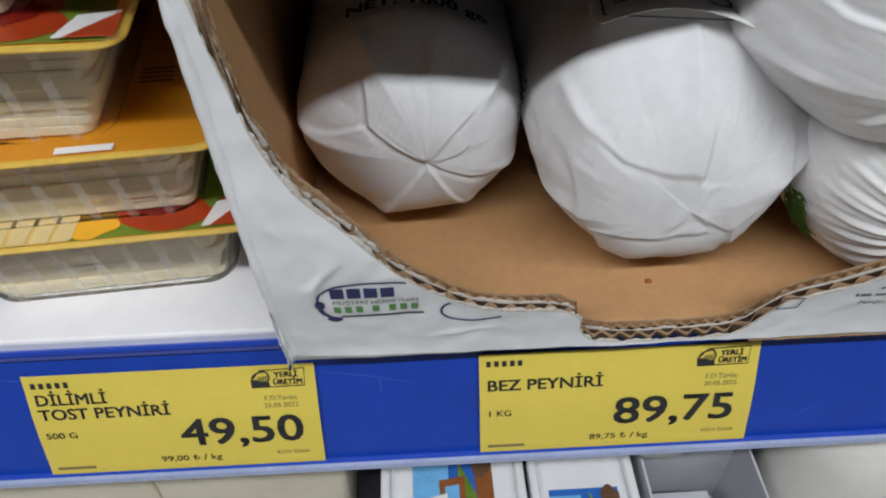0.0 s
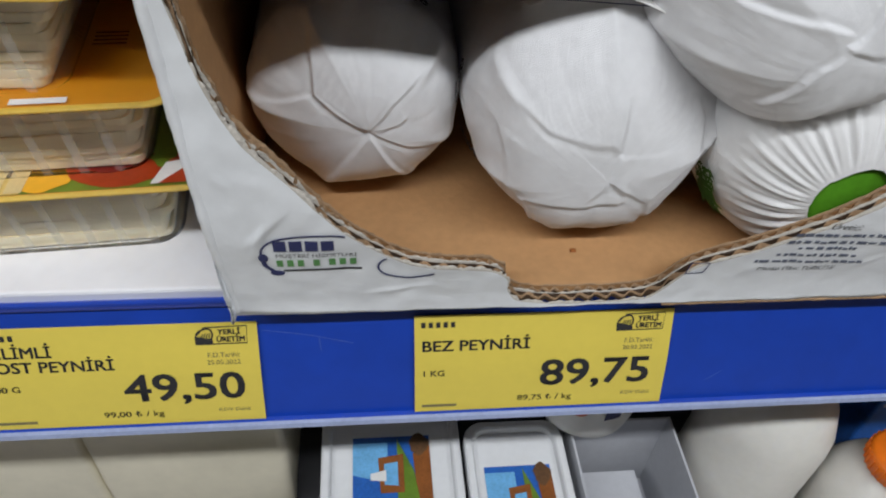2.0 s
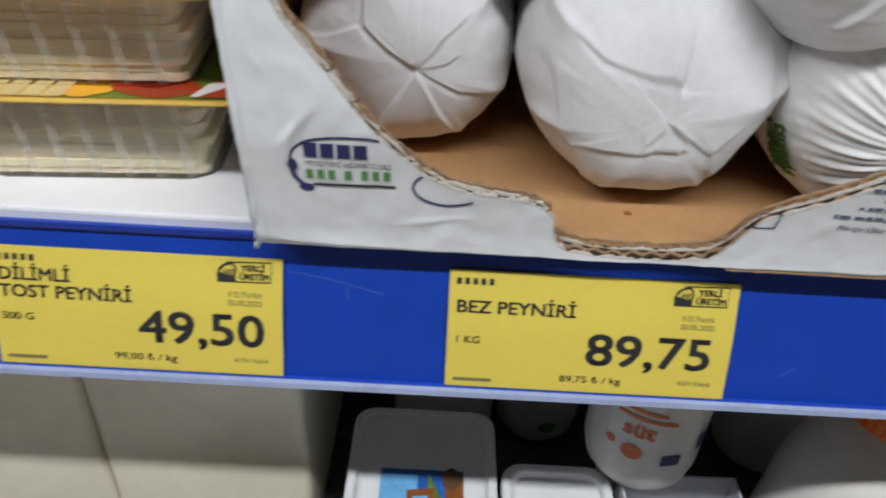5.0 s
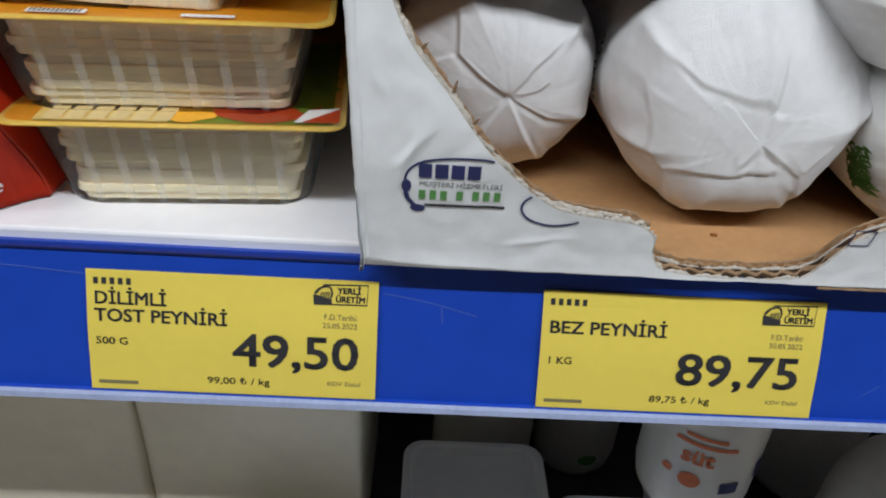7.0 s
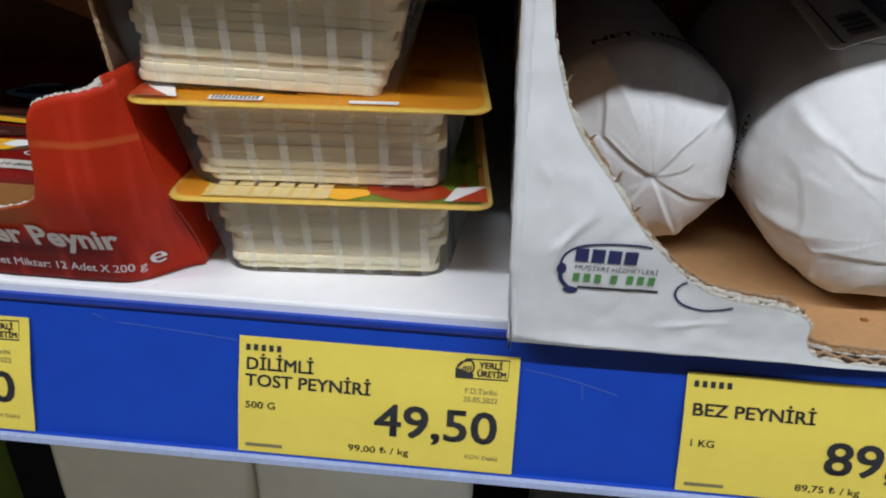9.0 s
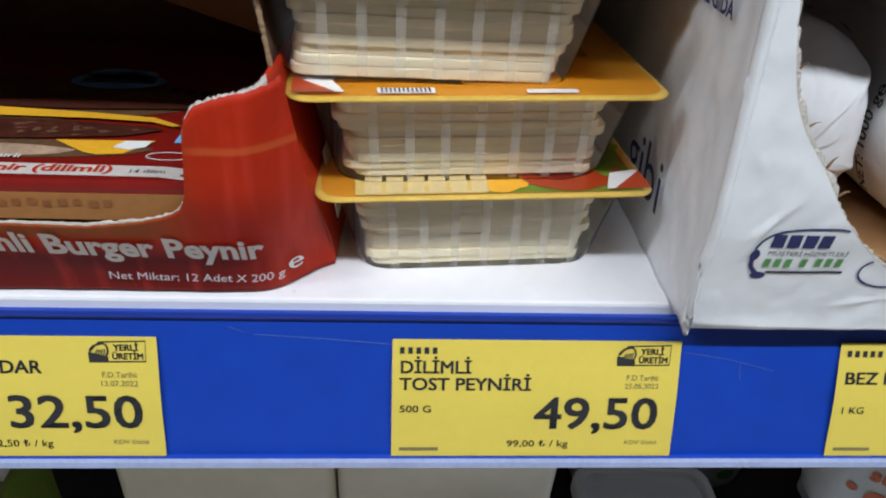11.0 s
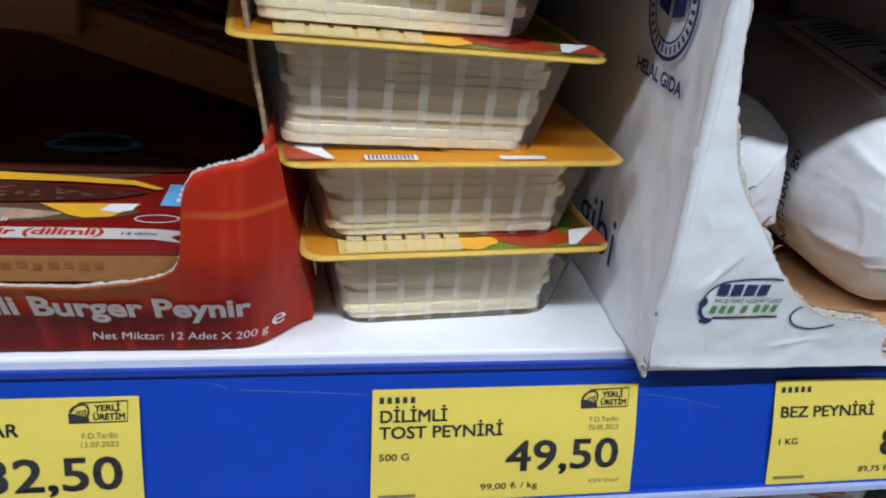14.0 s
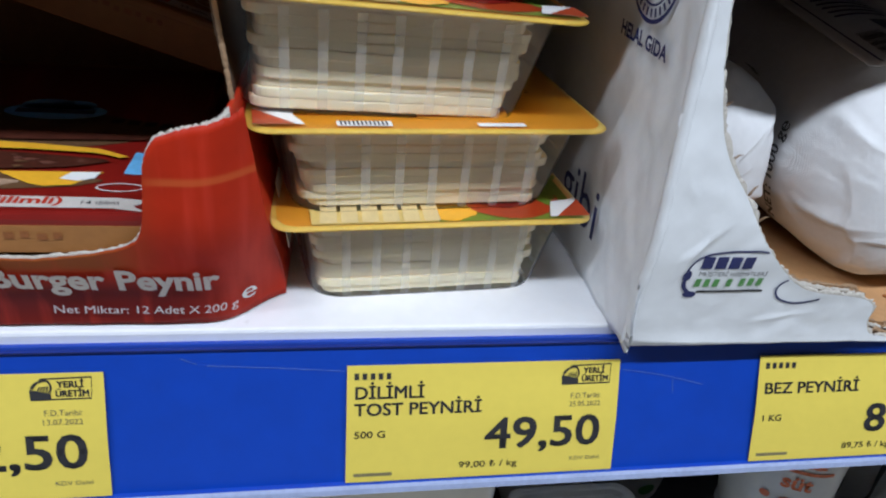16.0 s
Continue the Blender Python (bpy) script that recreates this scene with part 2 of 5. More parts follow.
M["glow"].node_tree.nodes["Principled BSDF"].inputs["Emission Color"].default_value = (0.95, 0.98, 1, 1)
M["glow"].node_tree.nodes["Principled BSDF"].inputs["Emission Strength"].default_value = 4.0


# ------------------------------------------------------------------ builders
def part(name, bm, material, parent=None, label="", smooth=False):
    """Links a bmesh as one mesh object, under a thing where one is given."""
    me = bpy.data.meshes.new(name)
    bm.to_mesh(me)
    bm.free()
    for mm in (material if isinstance(material, (list, tuple)) else [material]):
        me.materials.append(mm)
    if smooth:
        me.polygons.foreach_set("use_smooth", [True] * len(me.polygons))
    ob = new(name, me)
    if parent is not None:
        ob.parent = parent
    if label:
        ob["label"] = label
    return ob


def thing(name, label, category, loc=(0, 0, 0), rot=(0, 0, 0), group="", kind=""):
    ob = new(name)
    ob.empty_display_size = 0.02
    ob.location, ob.rotation_euler = loc, [radians(a) for a in rot]
    return tagged(ob, label, category, group, kind)


def box(bm, x0, x1, y0, y1, z0, z1, bevel=0.0, segs=2):
    r = bmesh.ops.create_cube(bm, size=1)
    vs = r["verts"]
    for v in vs:
        v.co = Vector(((x0 + x1) / 2 + v.co.x * (x1 - x0), (y0 + y1) / 2 + v.co.y * (y1 - y0), (z0 + z1) / 2 + v.co.z * (z1 - z0)))
    if bevel:
        es = list({e for v in vs for e in v.link_edges})
        bmesh.ops.bevel(bm, geom=es, offset=bevel, segments=segs, affect="EDGES", profile=0.5)
    return bm


def boxed(x0, x1, y0, y1, z0, z1, bevel=0.0, segs=2):
    return box(bmesh.new(), x0, x1, y0, y1, z0, z1, bevel, segs)


def grid(rows, closed=False, top=False):
    """A quad sheet from rows of points."""
    bm = bmesh.new()
    vs = [[bm.verts.new(p) for p in row] for row in rows]
    n = len(vs[0])
    for a, b in zip(vs, vs[1:]):
        for i in range(n if closed else n - 1):
            f = bm.faces.new((a[i], a[(i + 1) % n], b[(i + 1) % n], b[i]))
            if top and i == n - 2:
                f.material_index = 1
    return bm


def thick(bm, by):
    """Gives an open sheet a thickness: a second skin moved by a vector, and an edge all round."""
    by = Vector(by)
    faces, edges = list(bm.faces), [e for e in bm.edges if e.is_boundary]
    twin = {v: bm.verts.new(v.co + by) for v in list(bm.verts)}
    for f in faces:
        bm.faces.new([twin[v] for v in reversed(f.verts)]).material_index = f.material_index
    for e in edges:
        a, b = e.verts
        bm.faces.new((a, b, twin[b], twin[a])).material_index = e.link_faces[0].material_index
    bmesh.ops.recalc_face_normals(bm, faces=bm.faces)
    return bm


def rounded(w, d, r, n=6):
    """The outline of a rounded rectangle about the origin."""
    pts = []
    for cx, cy, a0 in ((w / 2 - r, d / 2 - r, 0), (-w / 2 + r, d / 2 - r, 90), (-w / 2 + r, -d / 2 + r, 180), (w / 2 - r, -d / 2 + r, 270)):
        for k in range(n + 1):
            a = radians(a0 + 90 * k / n)
            pts.append((cx + r * math.cos(a), cy + r * math.sin(a)))
    return pts


def slab(outline, z0, z1):
    """A flat plate over an outline."""
    bm = bmesh.new()
    lo = [bm.verts.new((x, y, z0)) for x, y in outline]
    hi = [bm.verts.new((x, y, z1)) for x, y in outline]
    n = len(lo)
    bm.faces.new(hi)
    bm.faces.new(lo[::-1])
    for i in range(n):
        bm.faces.new((lo[i], lo[(i + 1) % n], hi[(i + 1) % n], hi[i]))
    bmesh.ops.recalc_face_normals(bm, faces=bm.faces)
    return bm


def loft(rings, cap0=True, cap1=True):
    bm = grid(rings, closed=True)
    bm.verts.ensure_lookup_table()
    n = len(rings[0])
    if cap0:
        bm.faces.new([bm.verts[i] for i in range(n)][::-1])
    if cap1:
        k = (len(rings) - 1) * n
        bm.faces.new([bm.verts[k + i] for i in range(n)])
    bmesh.ops.recalc_face_normals(bm, faces=bm.faces)
    return bm


def lathe(profile, n=40):
    """A turned body about z from (radius, height) pairs."""
    rings = [[(r * math.cos(2 * math.pi * i / n), r * math.sin(2 * math.pi * i / n), z) for i in range(n)] for r, z in profile]
    return loft(rings)


def smooth(t):
    t = max(0.0, min(1.0, t))
    return t * t * (3 - 2 * t)


def lerp_curve(points, s):
    """A point on a profile of (u, v) pairs, softened between them."""
    k = max(0.0, min(len(points) - 1.000001, s))
    i = int(k)
    f = k - i
    p0, p1, p2, p3 = (points[max(0, min(len(points) - 1, j))] for j in (i - 1, i, i + 1, i + 2))
    return tuple(0.5 * (2 * b + (c - a) * f + (2 * a - 5 * b + 4 * c - d) * f * f + (3 * b - a - 3 * c + d) * f ** 3) for a, b, c, d in zip(p0, p1, p2, p3))


def text_bm(body, size, align="LEFT", bold=0.0, squeeze=1.0, slant=0.0, width=None):
    """Letters as a flat mesh in the xy plane, baseline at y = 0. size is the capital height."""
    cu = bpy.data.curves.new("letters", "FONT")
    cu.body, cu.size, cu.align_x, cu.offset, cu.shear = body, size / 0.727, align, bold * size, slant
    cu.resolution_u = 3
    ob = bpy.data.objects.new("letters", cu)
    scene.collection.objects.link(ob)
    bpy.context.view_layer.update()
    me = bpy.data.meshes.new_from_object(ob.evaluated_get(bpy.context.evaluated_depsgraph_get()))
    bm = bmesh.new()
    bm.from_mesh(me)
    bpy.data.objects.remove(ob)
    bpy.data.curves.remove(cu)
    bpy.data.meshes.remove(me)
    if width:
        squeeze = width / (max(v.co.x for v in bm.verts) - min(v.co.x for v in bm.verts))
    for v in bm.verts:
        v.co.x *= squeeze
    return bm


def letters(bm):
    """Cuts a line of writing into one mesh a letter; pieces that stand over one another stay together."""
    left, groups = set(bm.verts), []
    while left:
        todo, isle = [left.pop()], []
        while todo:
            v = todo.pop()
            isle.append(v)
            for e in v.link_edges:
                w = e.other_vert(v)
                if w in left:
                    left.remove(w)
                    todo.append(w)
        groups.append([min(v.co.x for v in isle), max(v.co.x for v in isle), {f for v in isle for f in v.link_faces}])
    groups.sort(key=lambda g: g[0])
    joined = []
    for g in groups:
        if joined and g[0] < joined[-1][1] - 0.3 * min(g[1] - g[0], joined[-1][1] - joined[-1][0]):
            joined[-1] = [joined[-1][0], max(g[1], joined[-1][1]), joined[-1][2] | g[2]]
        else:
            joined.append(g)
    out = []
    for _, _, faces in joined:
        one, twin = bmesh.new(), {}
        for f in sorted(faces, key=lambda f: f.index):
            for v in f.verts:
                if v not in twin:
                    twin[v] = one.verts.new(v.co)
            one.faces.new([twin[v] for v in f.verts])
        out.append(one)
    bm.free()
    return out


def mapped(bm, fn):
    for v in bm.verts:
        v.co = Vector(fn(v.co.x, v.co.y))
    return bm


def bars(lines):
    """Plain bars for writing that is not to be read: (x0, y0, width, height) each."""
    bm = bmesh.new()
    for x, y, w, h in lines:
        n = max(1, int(w / 0.004))
        for k in range(n):
            vs = [bm.verts.new(p) for p in ((x + w * k / n, y, 0), (x + w * (k + 1) / n, y, 0), (x + w * (k + 1) / n, y + h, 0), (x + w * k / n, y + h, 0))]
            bm.faces.new(vs)
    return bm


def stroke(pts, w, closed=False):
    """A flat pen line of width w through points of the xy plane."""
    bm = bmesh.new()
    n = len(pts)
    rows = []
    for i in range(n):
        a, b = (pts[i - 1], pts[(i + 1) % n]) if closed else (pts[max(0, i - 1)], pts[min(n - 1, i + 1)])
        d = Vector((b[0] - a[0], b[1] - a[1]))
        d = d.normalized() if d.length else Vector((1, 0))
        q = Vector((-d.y, d.x)) * w / 2
        rows.append((bm.verts.new((pts[i][0] + q.x, pts[i][1] + q.y, 0)), bm.verts.new((pts[i][0] - q.x, pts[i][1] - q.y, 0))))
    for i in range(n if closed else n - 1):
        a, b = rows[i], rows[(i + 1) % n]
        bm.faces.new((a[0], a[1], b[1], b[0]))
    return bm


def disc(cx, cy, rx, ry, n=28, wob=0.0):
    bm = bmesh.new()
    bm.faces.new([bm.verts.new((cx + rx * (1 + wob * math.sin(3 * a + 1) + wob * math.sin(7 * a)) * math.cos(a), cy + ry * (1 + wob * math.cos(4 * a)) * math.sin(a), 0)) for a in (2 * math.pi * i / n for i in range(n))])
    bmesh.ops.triangulate(bm, faces=bm.faces)
    return bm


def poly(pts):
    bm = bmesh.new()
    bm.faces.new([bm.verts.new((x, y, 0)) for x, y in pts])
    bmesh.ops.triangulate(bm, faces=bm.faces)
    return bm


def merge(*bms):
    out = bmesh.new()
    for b in bms:
        me = bpy.data.meshes.new("t")
        b.to_mesh(me)
        b.free()
        out.from_mesh(me)
        bpy.data.meshes.remove(me)
    return out


# ------------------------------------------------------------------ the shop round about
def setting():
    for name, bx, m_ in (
        ("floor", (-4, 4, -4.2, 1.2, -0.1, 0.0), "tile"), ("ceiling", (-4, 4, -4.2, 1.2, 2.95, 3.05), "wall"),
        ("wall_north", (-4, 4, 1.2, 1.3, 0, 2.95), "wall"), ("wall_south", (-4, 4, -4.3, -4.2, 0, 2.95), "wall"),
        ("wall_west", (-4.1, -4, -4.2, 1.2, 0, 2.95), "wall"), ("wall_east", (4, 4.1, -4.2, 1.2, 0, 2.95), "wall")):
        tagged(part(name, boxed(*bx), M[m_]), "plain grey " + name.split("_")[0] + " of the shop", name.split("_")[0], kind="structure")
    for row_y in (TUBE_Y,):
        for k in range(3):
            f = thing("ceiling_light", "long white fluorescent tube fitting under the ceiling", "ceiling light", (-1.5 + 1.55 * k, row_y, TUBE_Z), group="ceiling lights")
            part("housing", boxed(-0.74, 0.74, -0.06, 0.06, 0.01, 0.088, 0.004), M["plastic"], f)
            part("diffuser", boxed(-0.73, 0.73, -0.035, 0.035, -0.02, 0.009, 0.004), M["glow"], f)


setting()


# ------------------------------------------------------------------ shelving
def rail_point(x, d, out=0.0):
    """A point on the rail's face, d metres down its slope from the label line."""
    return (x, -d * math.sin(RAIL_A) - out * math.cos(RAIL_A), 0.985 - d * math.cos(RAIL_A) + out * math.sin(RAIL_A))


def rail_strip(profile, x0, x1, dz, n=24):
    rows = []
    for k in range(n + 1):
        x = x0 + (x1 - x0) * k / n
        rows.append([(x, rail_point(x, d, o)[1], rail_point(x, d, o)[2] + dz) for d, o in profile])
    return loft(rows)


def shelf_level(unit, dz, y_back=0.42, board="shelf"):
    part("shelf_board", boxed(-1.2, 1.3, 0.0045, y_back, SHELF - 0.028 + dz, SHELF + dz, 0.0012), M[board], unit)
    face = [(-0.0084, -0.002), (-0.0090, 0.0), (-0.0085, 0.0014), (-0.0076, 0.0012), (-0.0062, 0.0002), (0.0415, 0.0002), (0.0428, 0.0022), (0.0446, 0.0026), (0.0452, 0.001), (0.0445, -0.004), (-0.006, -0.004)]
    part("price_rail", rail_strip(face, -1.2, 1.3, dz), M["rail"], unit, "blue plastic price rail leaning back")
    part("rail_lip", rail_strip([(0.0418, 0.0025), (0.0430, 0.0031), (0.0450, 0.0029), (0.0454, 0.0012), (0.0450, 0.0014), (0.0446, 0.0025)], -1.2, 1.3, dz), M["lip"], unit, "clear plastic lower lip")
    part("rail_ridge", rail_strip([(-0.0075, 0.0012), (-0.0068, 0.0019), (-0.0060, 0.0012), (-0.0062, 0.0006)], -1.2, 1.3, dz), M["rail_dark"], unit)
    for x in (-0.62, 0.72):
        part("bracket", boxed(x - 0.003, x + 0.003, 0.02, y_back, SHELF - 0.06 + dz, SHELF - 0.0285 + dz, 0.001), M["steel"], unit)


unit = thing("store_shelf", "white metal supermarket shelf with blue price rails", "shelf")
UP, DOWN = 0.221, -0.275
# Upper and lower boards are coloured near black, standing in for deep shade.
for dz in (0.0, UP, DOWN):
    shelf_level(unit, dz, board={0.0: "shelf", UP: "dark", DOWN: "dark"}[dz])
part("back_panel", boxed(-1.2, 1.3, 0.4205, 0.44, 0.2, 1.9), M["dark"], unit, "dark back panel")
part("base", boxed(-1.2, 1.3, 0.03, 0.419, 0.0, 0.2, 0.004), M["steel"], unit)
for x in (-1.225, 1.305):
    part("upright", boxed(x, x + 0.02, 0.0, 0.44, 0.0, 1.95, 0.003), M["steel"], unit)

# fine scratches along the blue rail
for pts in (((-0.052, -0.0035), (-0.047, -0.0015)), ((-0.044, -0.001), (-0.02, 0.0005), (-0.0005, 0.002)), ((0.0965, 0.004), (0.112, 0.0065), (0.128, 0.0105)), ((0.116, 0.008), (0.1165, 0.0135)), ((0.262, 0.033), (0.268, 0.029))):
    dense = [lerp_curve(pts, k * (len(pts) - 1) / 12) for k in range(13)]
    s = part("scratch", mapped(stroke(dense, 0.00022), lambda u, v: rail_point(u, v, 0.0005)), M["scratch"], unit)


# ------------------------------------------------------------------ price labels
LABEL_W, LABEL_H = 0.095, 0.0415


def price_label(x0, label, name_lines, weight, price, unit_price, date, skew=0.0, group="price labels", drop=14.4):
    """A yellow shelf label, written in millimetres from its upper left corner."""
    t = thing("price_label", label, "price label", group=group)

    def on(u, v, lift):
        u, v = u / 1000, v / 1000
        belly = 0.0012 + 0.0007 * math.sin(math.pi * min(1, max(0, v / LABEL_H))) ** 2
        return rail_point(x0 + u + skew * v, v, belly + lift)

    rows = [[on(u * 95 / 12, v * 41.5 / 8, 0) for v in range(9)] for u in range(13)]
    card = part("card", thick(grid(rows), (0, 0.0003, -0.0001)), M["yellow"], t)

    def write(body, u, v, size, align="LEFT", bold=0.0, ink="ink", width=None, name="writing"):
        bm = text_bm(body, size, align, width=width)
        if bold:
            copies = [bm]
            for sx, sy in ((1, 0.7), (-1, -0.7), (1, -0.7), (-1, 0.7)):
                twin = bm.copy()
                bmesh.ops.translate(twin, verts=twin.verts, vec=(sx * bold * size, sy * bold * size, 0))
                copies.append(twin)
            bm = merge(*copies)
        for one in (letters(bm) if size > 2.5 else [bm]):
            part(name, mapped(one, lambda a, b: on(u + a, v - b, 0.00025)), M[ink], card)

    part("brand_bar", mapped(bars([(2.4 + 2.65 * k, -4.8, 1.5, 2.2) for k in range(5)]), lambda a, b: on(a, -b, 0.00025)), M["ink"], t)
    first = 11.4 if len(name_lines) > 1 else drop
    for k, (line, wide) in enumerate(name_lines):
        write(line, 2.4, first + 5.8 * k, 4.4, bold=0.030, width=wide, name="letter")
    write(weight, 2.4, 25.2, 2.6, width=10.3 if len(weight) > 4 else 7.6, bold=0.012, name="letter")
    write(price, 89.3, 31.0, 11.8, "RIGHT", 0.026, width=41.2, name="digit")
    write(unit_price, 59.5, 37.9, 2.5, "RIGHT", 0.01, width=20.8)
    write("KDV Dahil", 90, 37.0, 1.6, "RIGHT", ink="ink_grey", width=11)
    write("F.D.Tarihi:", 88.5, 13.5, 2.0, "RIGHT", ink="ink_grey", width=10.9)
    write(date, 88.5, 16.4, 1.9, "RIGHT", ink="ink_grey", width=11.4)
    part("code_bar", mapped(bars([(2.6, -39.4, 13.0, 1.2)]), lambda a, b: on(a, -b, 0.00025)), M["ink_grey"], t)
    # mark of home produce: a frame, a plain badge, two words
    frame_pts = [(77.2, 1.7), (91.6, 1.3), (91.3, 8.1), (73.9, 8.3), (73.9, 5.4)]
    part("mark_frame", mapped(stroke(frame_pts, 0.45, True), lambda a, b: on(a, b, 0.00025)), M["ink"], card)
    write("YERLİ", 81.6, 4.5, 2.1, bold=0.05, width=7.6)
    write("ÜRETİM", 81.0, 7.4, 2.1, bold=0.05, width=9.4)
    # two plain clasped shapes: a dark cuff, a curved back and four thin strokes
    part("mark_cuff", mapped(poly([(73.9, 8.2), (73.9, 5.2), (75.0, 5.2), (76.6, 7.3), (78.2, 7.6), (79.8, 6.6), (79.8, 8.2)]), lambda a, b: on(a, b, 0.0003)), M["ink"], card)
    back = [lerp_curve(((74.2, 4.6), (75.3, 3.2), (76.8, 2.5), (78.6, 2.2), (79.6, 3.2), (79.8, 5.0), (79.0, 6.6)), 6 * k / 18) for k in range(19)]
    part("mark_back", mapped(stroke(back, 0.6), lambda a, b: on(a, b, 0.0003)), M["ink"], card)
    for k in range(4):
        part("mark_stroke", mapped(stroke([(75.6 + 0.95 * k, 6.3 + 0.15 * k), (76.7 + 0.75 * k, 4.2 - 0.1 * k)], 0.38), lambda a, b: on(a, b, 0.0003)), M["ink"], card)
    return t


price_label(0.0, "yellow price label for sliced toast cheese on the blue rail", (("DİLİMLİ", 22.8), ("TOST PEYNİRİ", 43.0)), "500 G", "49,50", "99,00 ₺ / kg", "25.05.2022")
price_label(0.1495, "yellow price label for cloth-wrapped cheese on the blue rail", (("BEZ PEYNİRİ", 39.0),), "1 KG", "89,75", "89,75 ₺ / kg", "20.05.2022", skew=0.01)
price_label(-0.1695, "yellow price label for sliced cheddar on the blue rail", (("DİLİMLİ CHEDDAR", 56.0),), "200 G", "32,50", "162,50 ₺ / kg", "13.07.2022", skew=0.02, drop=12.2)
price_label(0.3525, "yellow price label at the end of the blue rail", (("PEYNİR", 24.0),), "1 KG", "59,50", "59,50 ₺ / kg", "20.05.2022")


# ------------------------------------------------------------------ white carton with a torn front
CUT = [(0.0835, 1.157), (0.0845, 1.154), (0.0868, 1.142), (0.0895, 1.1225), (0.0928, 1.102), (0.0968, 1.085), (0.1030, 1.0705), (0.1135, 1.0570), (0.1235, 1.0433), (0.1350, 1.0312), (0.1470, 1.0223), (0.1610, 1.0196), (0.1725, 1.0172), (0.1782, 1.0130), (0.1800, 1.0052),
       (0.1880, 1.0022), (0.2050, 1.0008), (0.2240, 1.0018), (0.2325, 1.0052), (0.2400, 1.0158), (0.2560, 1.0248), (0.2720, 1.0338), (0.2880, 1.0452), (0.3080, 1.0605), (0.3250, 1.0790), (0.3330, 1.1100), (0.3360, 1.157)]
BOX_L, BOX_R, BOX_Z, BOX_BACK = 0.0902, 0.3385, 0.9967, 0.33


def front_y(z):
    return -0.0080 - 0.006 * smooth((z - BOX_Z) / 0.05)


def side_x(z):
    return BOX_L - 0.042 * max(0, z - BOX_Z)


def dent(x, z):
    """Dents and handling creases of the carton's front."""
    d = 0.0006 * noise.noise((x * 60, z * 60, 3)) + 0.00025 * noise.noise((x * 170, z * 170, 8))
    for x0, z0, x1, z1, deep in ((0.0965, 1.0290, 0.1120, 1.0475, 0.0009), (0.0990, 1.0250, 0.1065, 1.0450, 0.0006), (0.0920, 1.0110, 0.1010, 1.0060, 0.0005), (0.1290, 1.0060, 0.1560, 1.0110, 0.0004), (0.0925, 1.0600, 0.0985, 1.0540, 0.0005), (0.2900, 1.0120, 0.3200, 1.0300, 0.0004)):
        dx, dz = x1 - x0, z1 - z0
        f = max(0, min(1, ((x - x0) * dx + (z - z0) * dz) / (dx * dx + dz * dz)))
        r = math.hypot(x - x0 - f * dx, z - z0 - f * dz)
        d -= deep * math.sin(math.pi * f) * math.exp(-(r / 0.0011) ** 2)
    return d


def front_panel(offset, drop, ragged, seed, n=420, rows=44, wave=0.0, wave_len=0.0062, lower=0.0, sink=0.0):
    rnd = random.Random(seed)
    cols = []
    jag = 0.0
    for k in range(n + 1):
        s = (len(CUT) - 1) * k / n
        x, z = lerp_curve(CUT, s)
        jag = 0.72 * jag + rnd.uniform(-1, 1) * ragged
        z = max(BOX_Z + 0.0042 - drop, z - drop) - lower * smooth((s - 13.8) / 0.7) * smooth((18.2 - s) / 0.7) - sink * (1 - smooth((s - 13.3) / 0.7) * smooth((18.8 - s) / 0.7))
        tuck = 0.0045 * min(1, offset / 0.002) if offset else 0.0
        x = x + tuck * (1 - smooth(s / 5)) - tuck * smooth((s - len(CUT) + 5) / 3)
        xb = min(BOX_R, max(BOX_L, x))
        xb = min(BOX_R - tuck, xb) if s > 13 else BOX_L + tuck + (x - CUT[0][0] - tuck) / (0.18 - CUT[0][0] - tuck) * (0.18 - BOX_L - tuck)
        col = []
        for j in range(rows + 1):
            f = j / rows
            f = f if j == rows else f * (1 - 0.0007 / max(0.0021, z - BOX_Z))
            px, pz = xb + (x - xb) * f, BOX_Z + (z - BOX_Z) * f
            if j == rows:
                px, pz = px + (jag * 0.5 if s > 2 else 0), pz + jag
            crease = dent(px, pz)
            col.append((px, front_y(pz) + offset + crease + wave * math.sin(2 * math.pi * px / wave_len), pz))
        cols.append(col)
    return grid(cols, top=True)


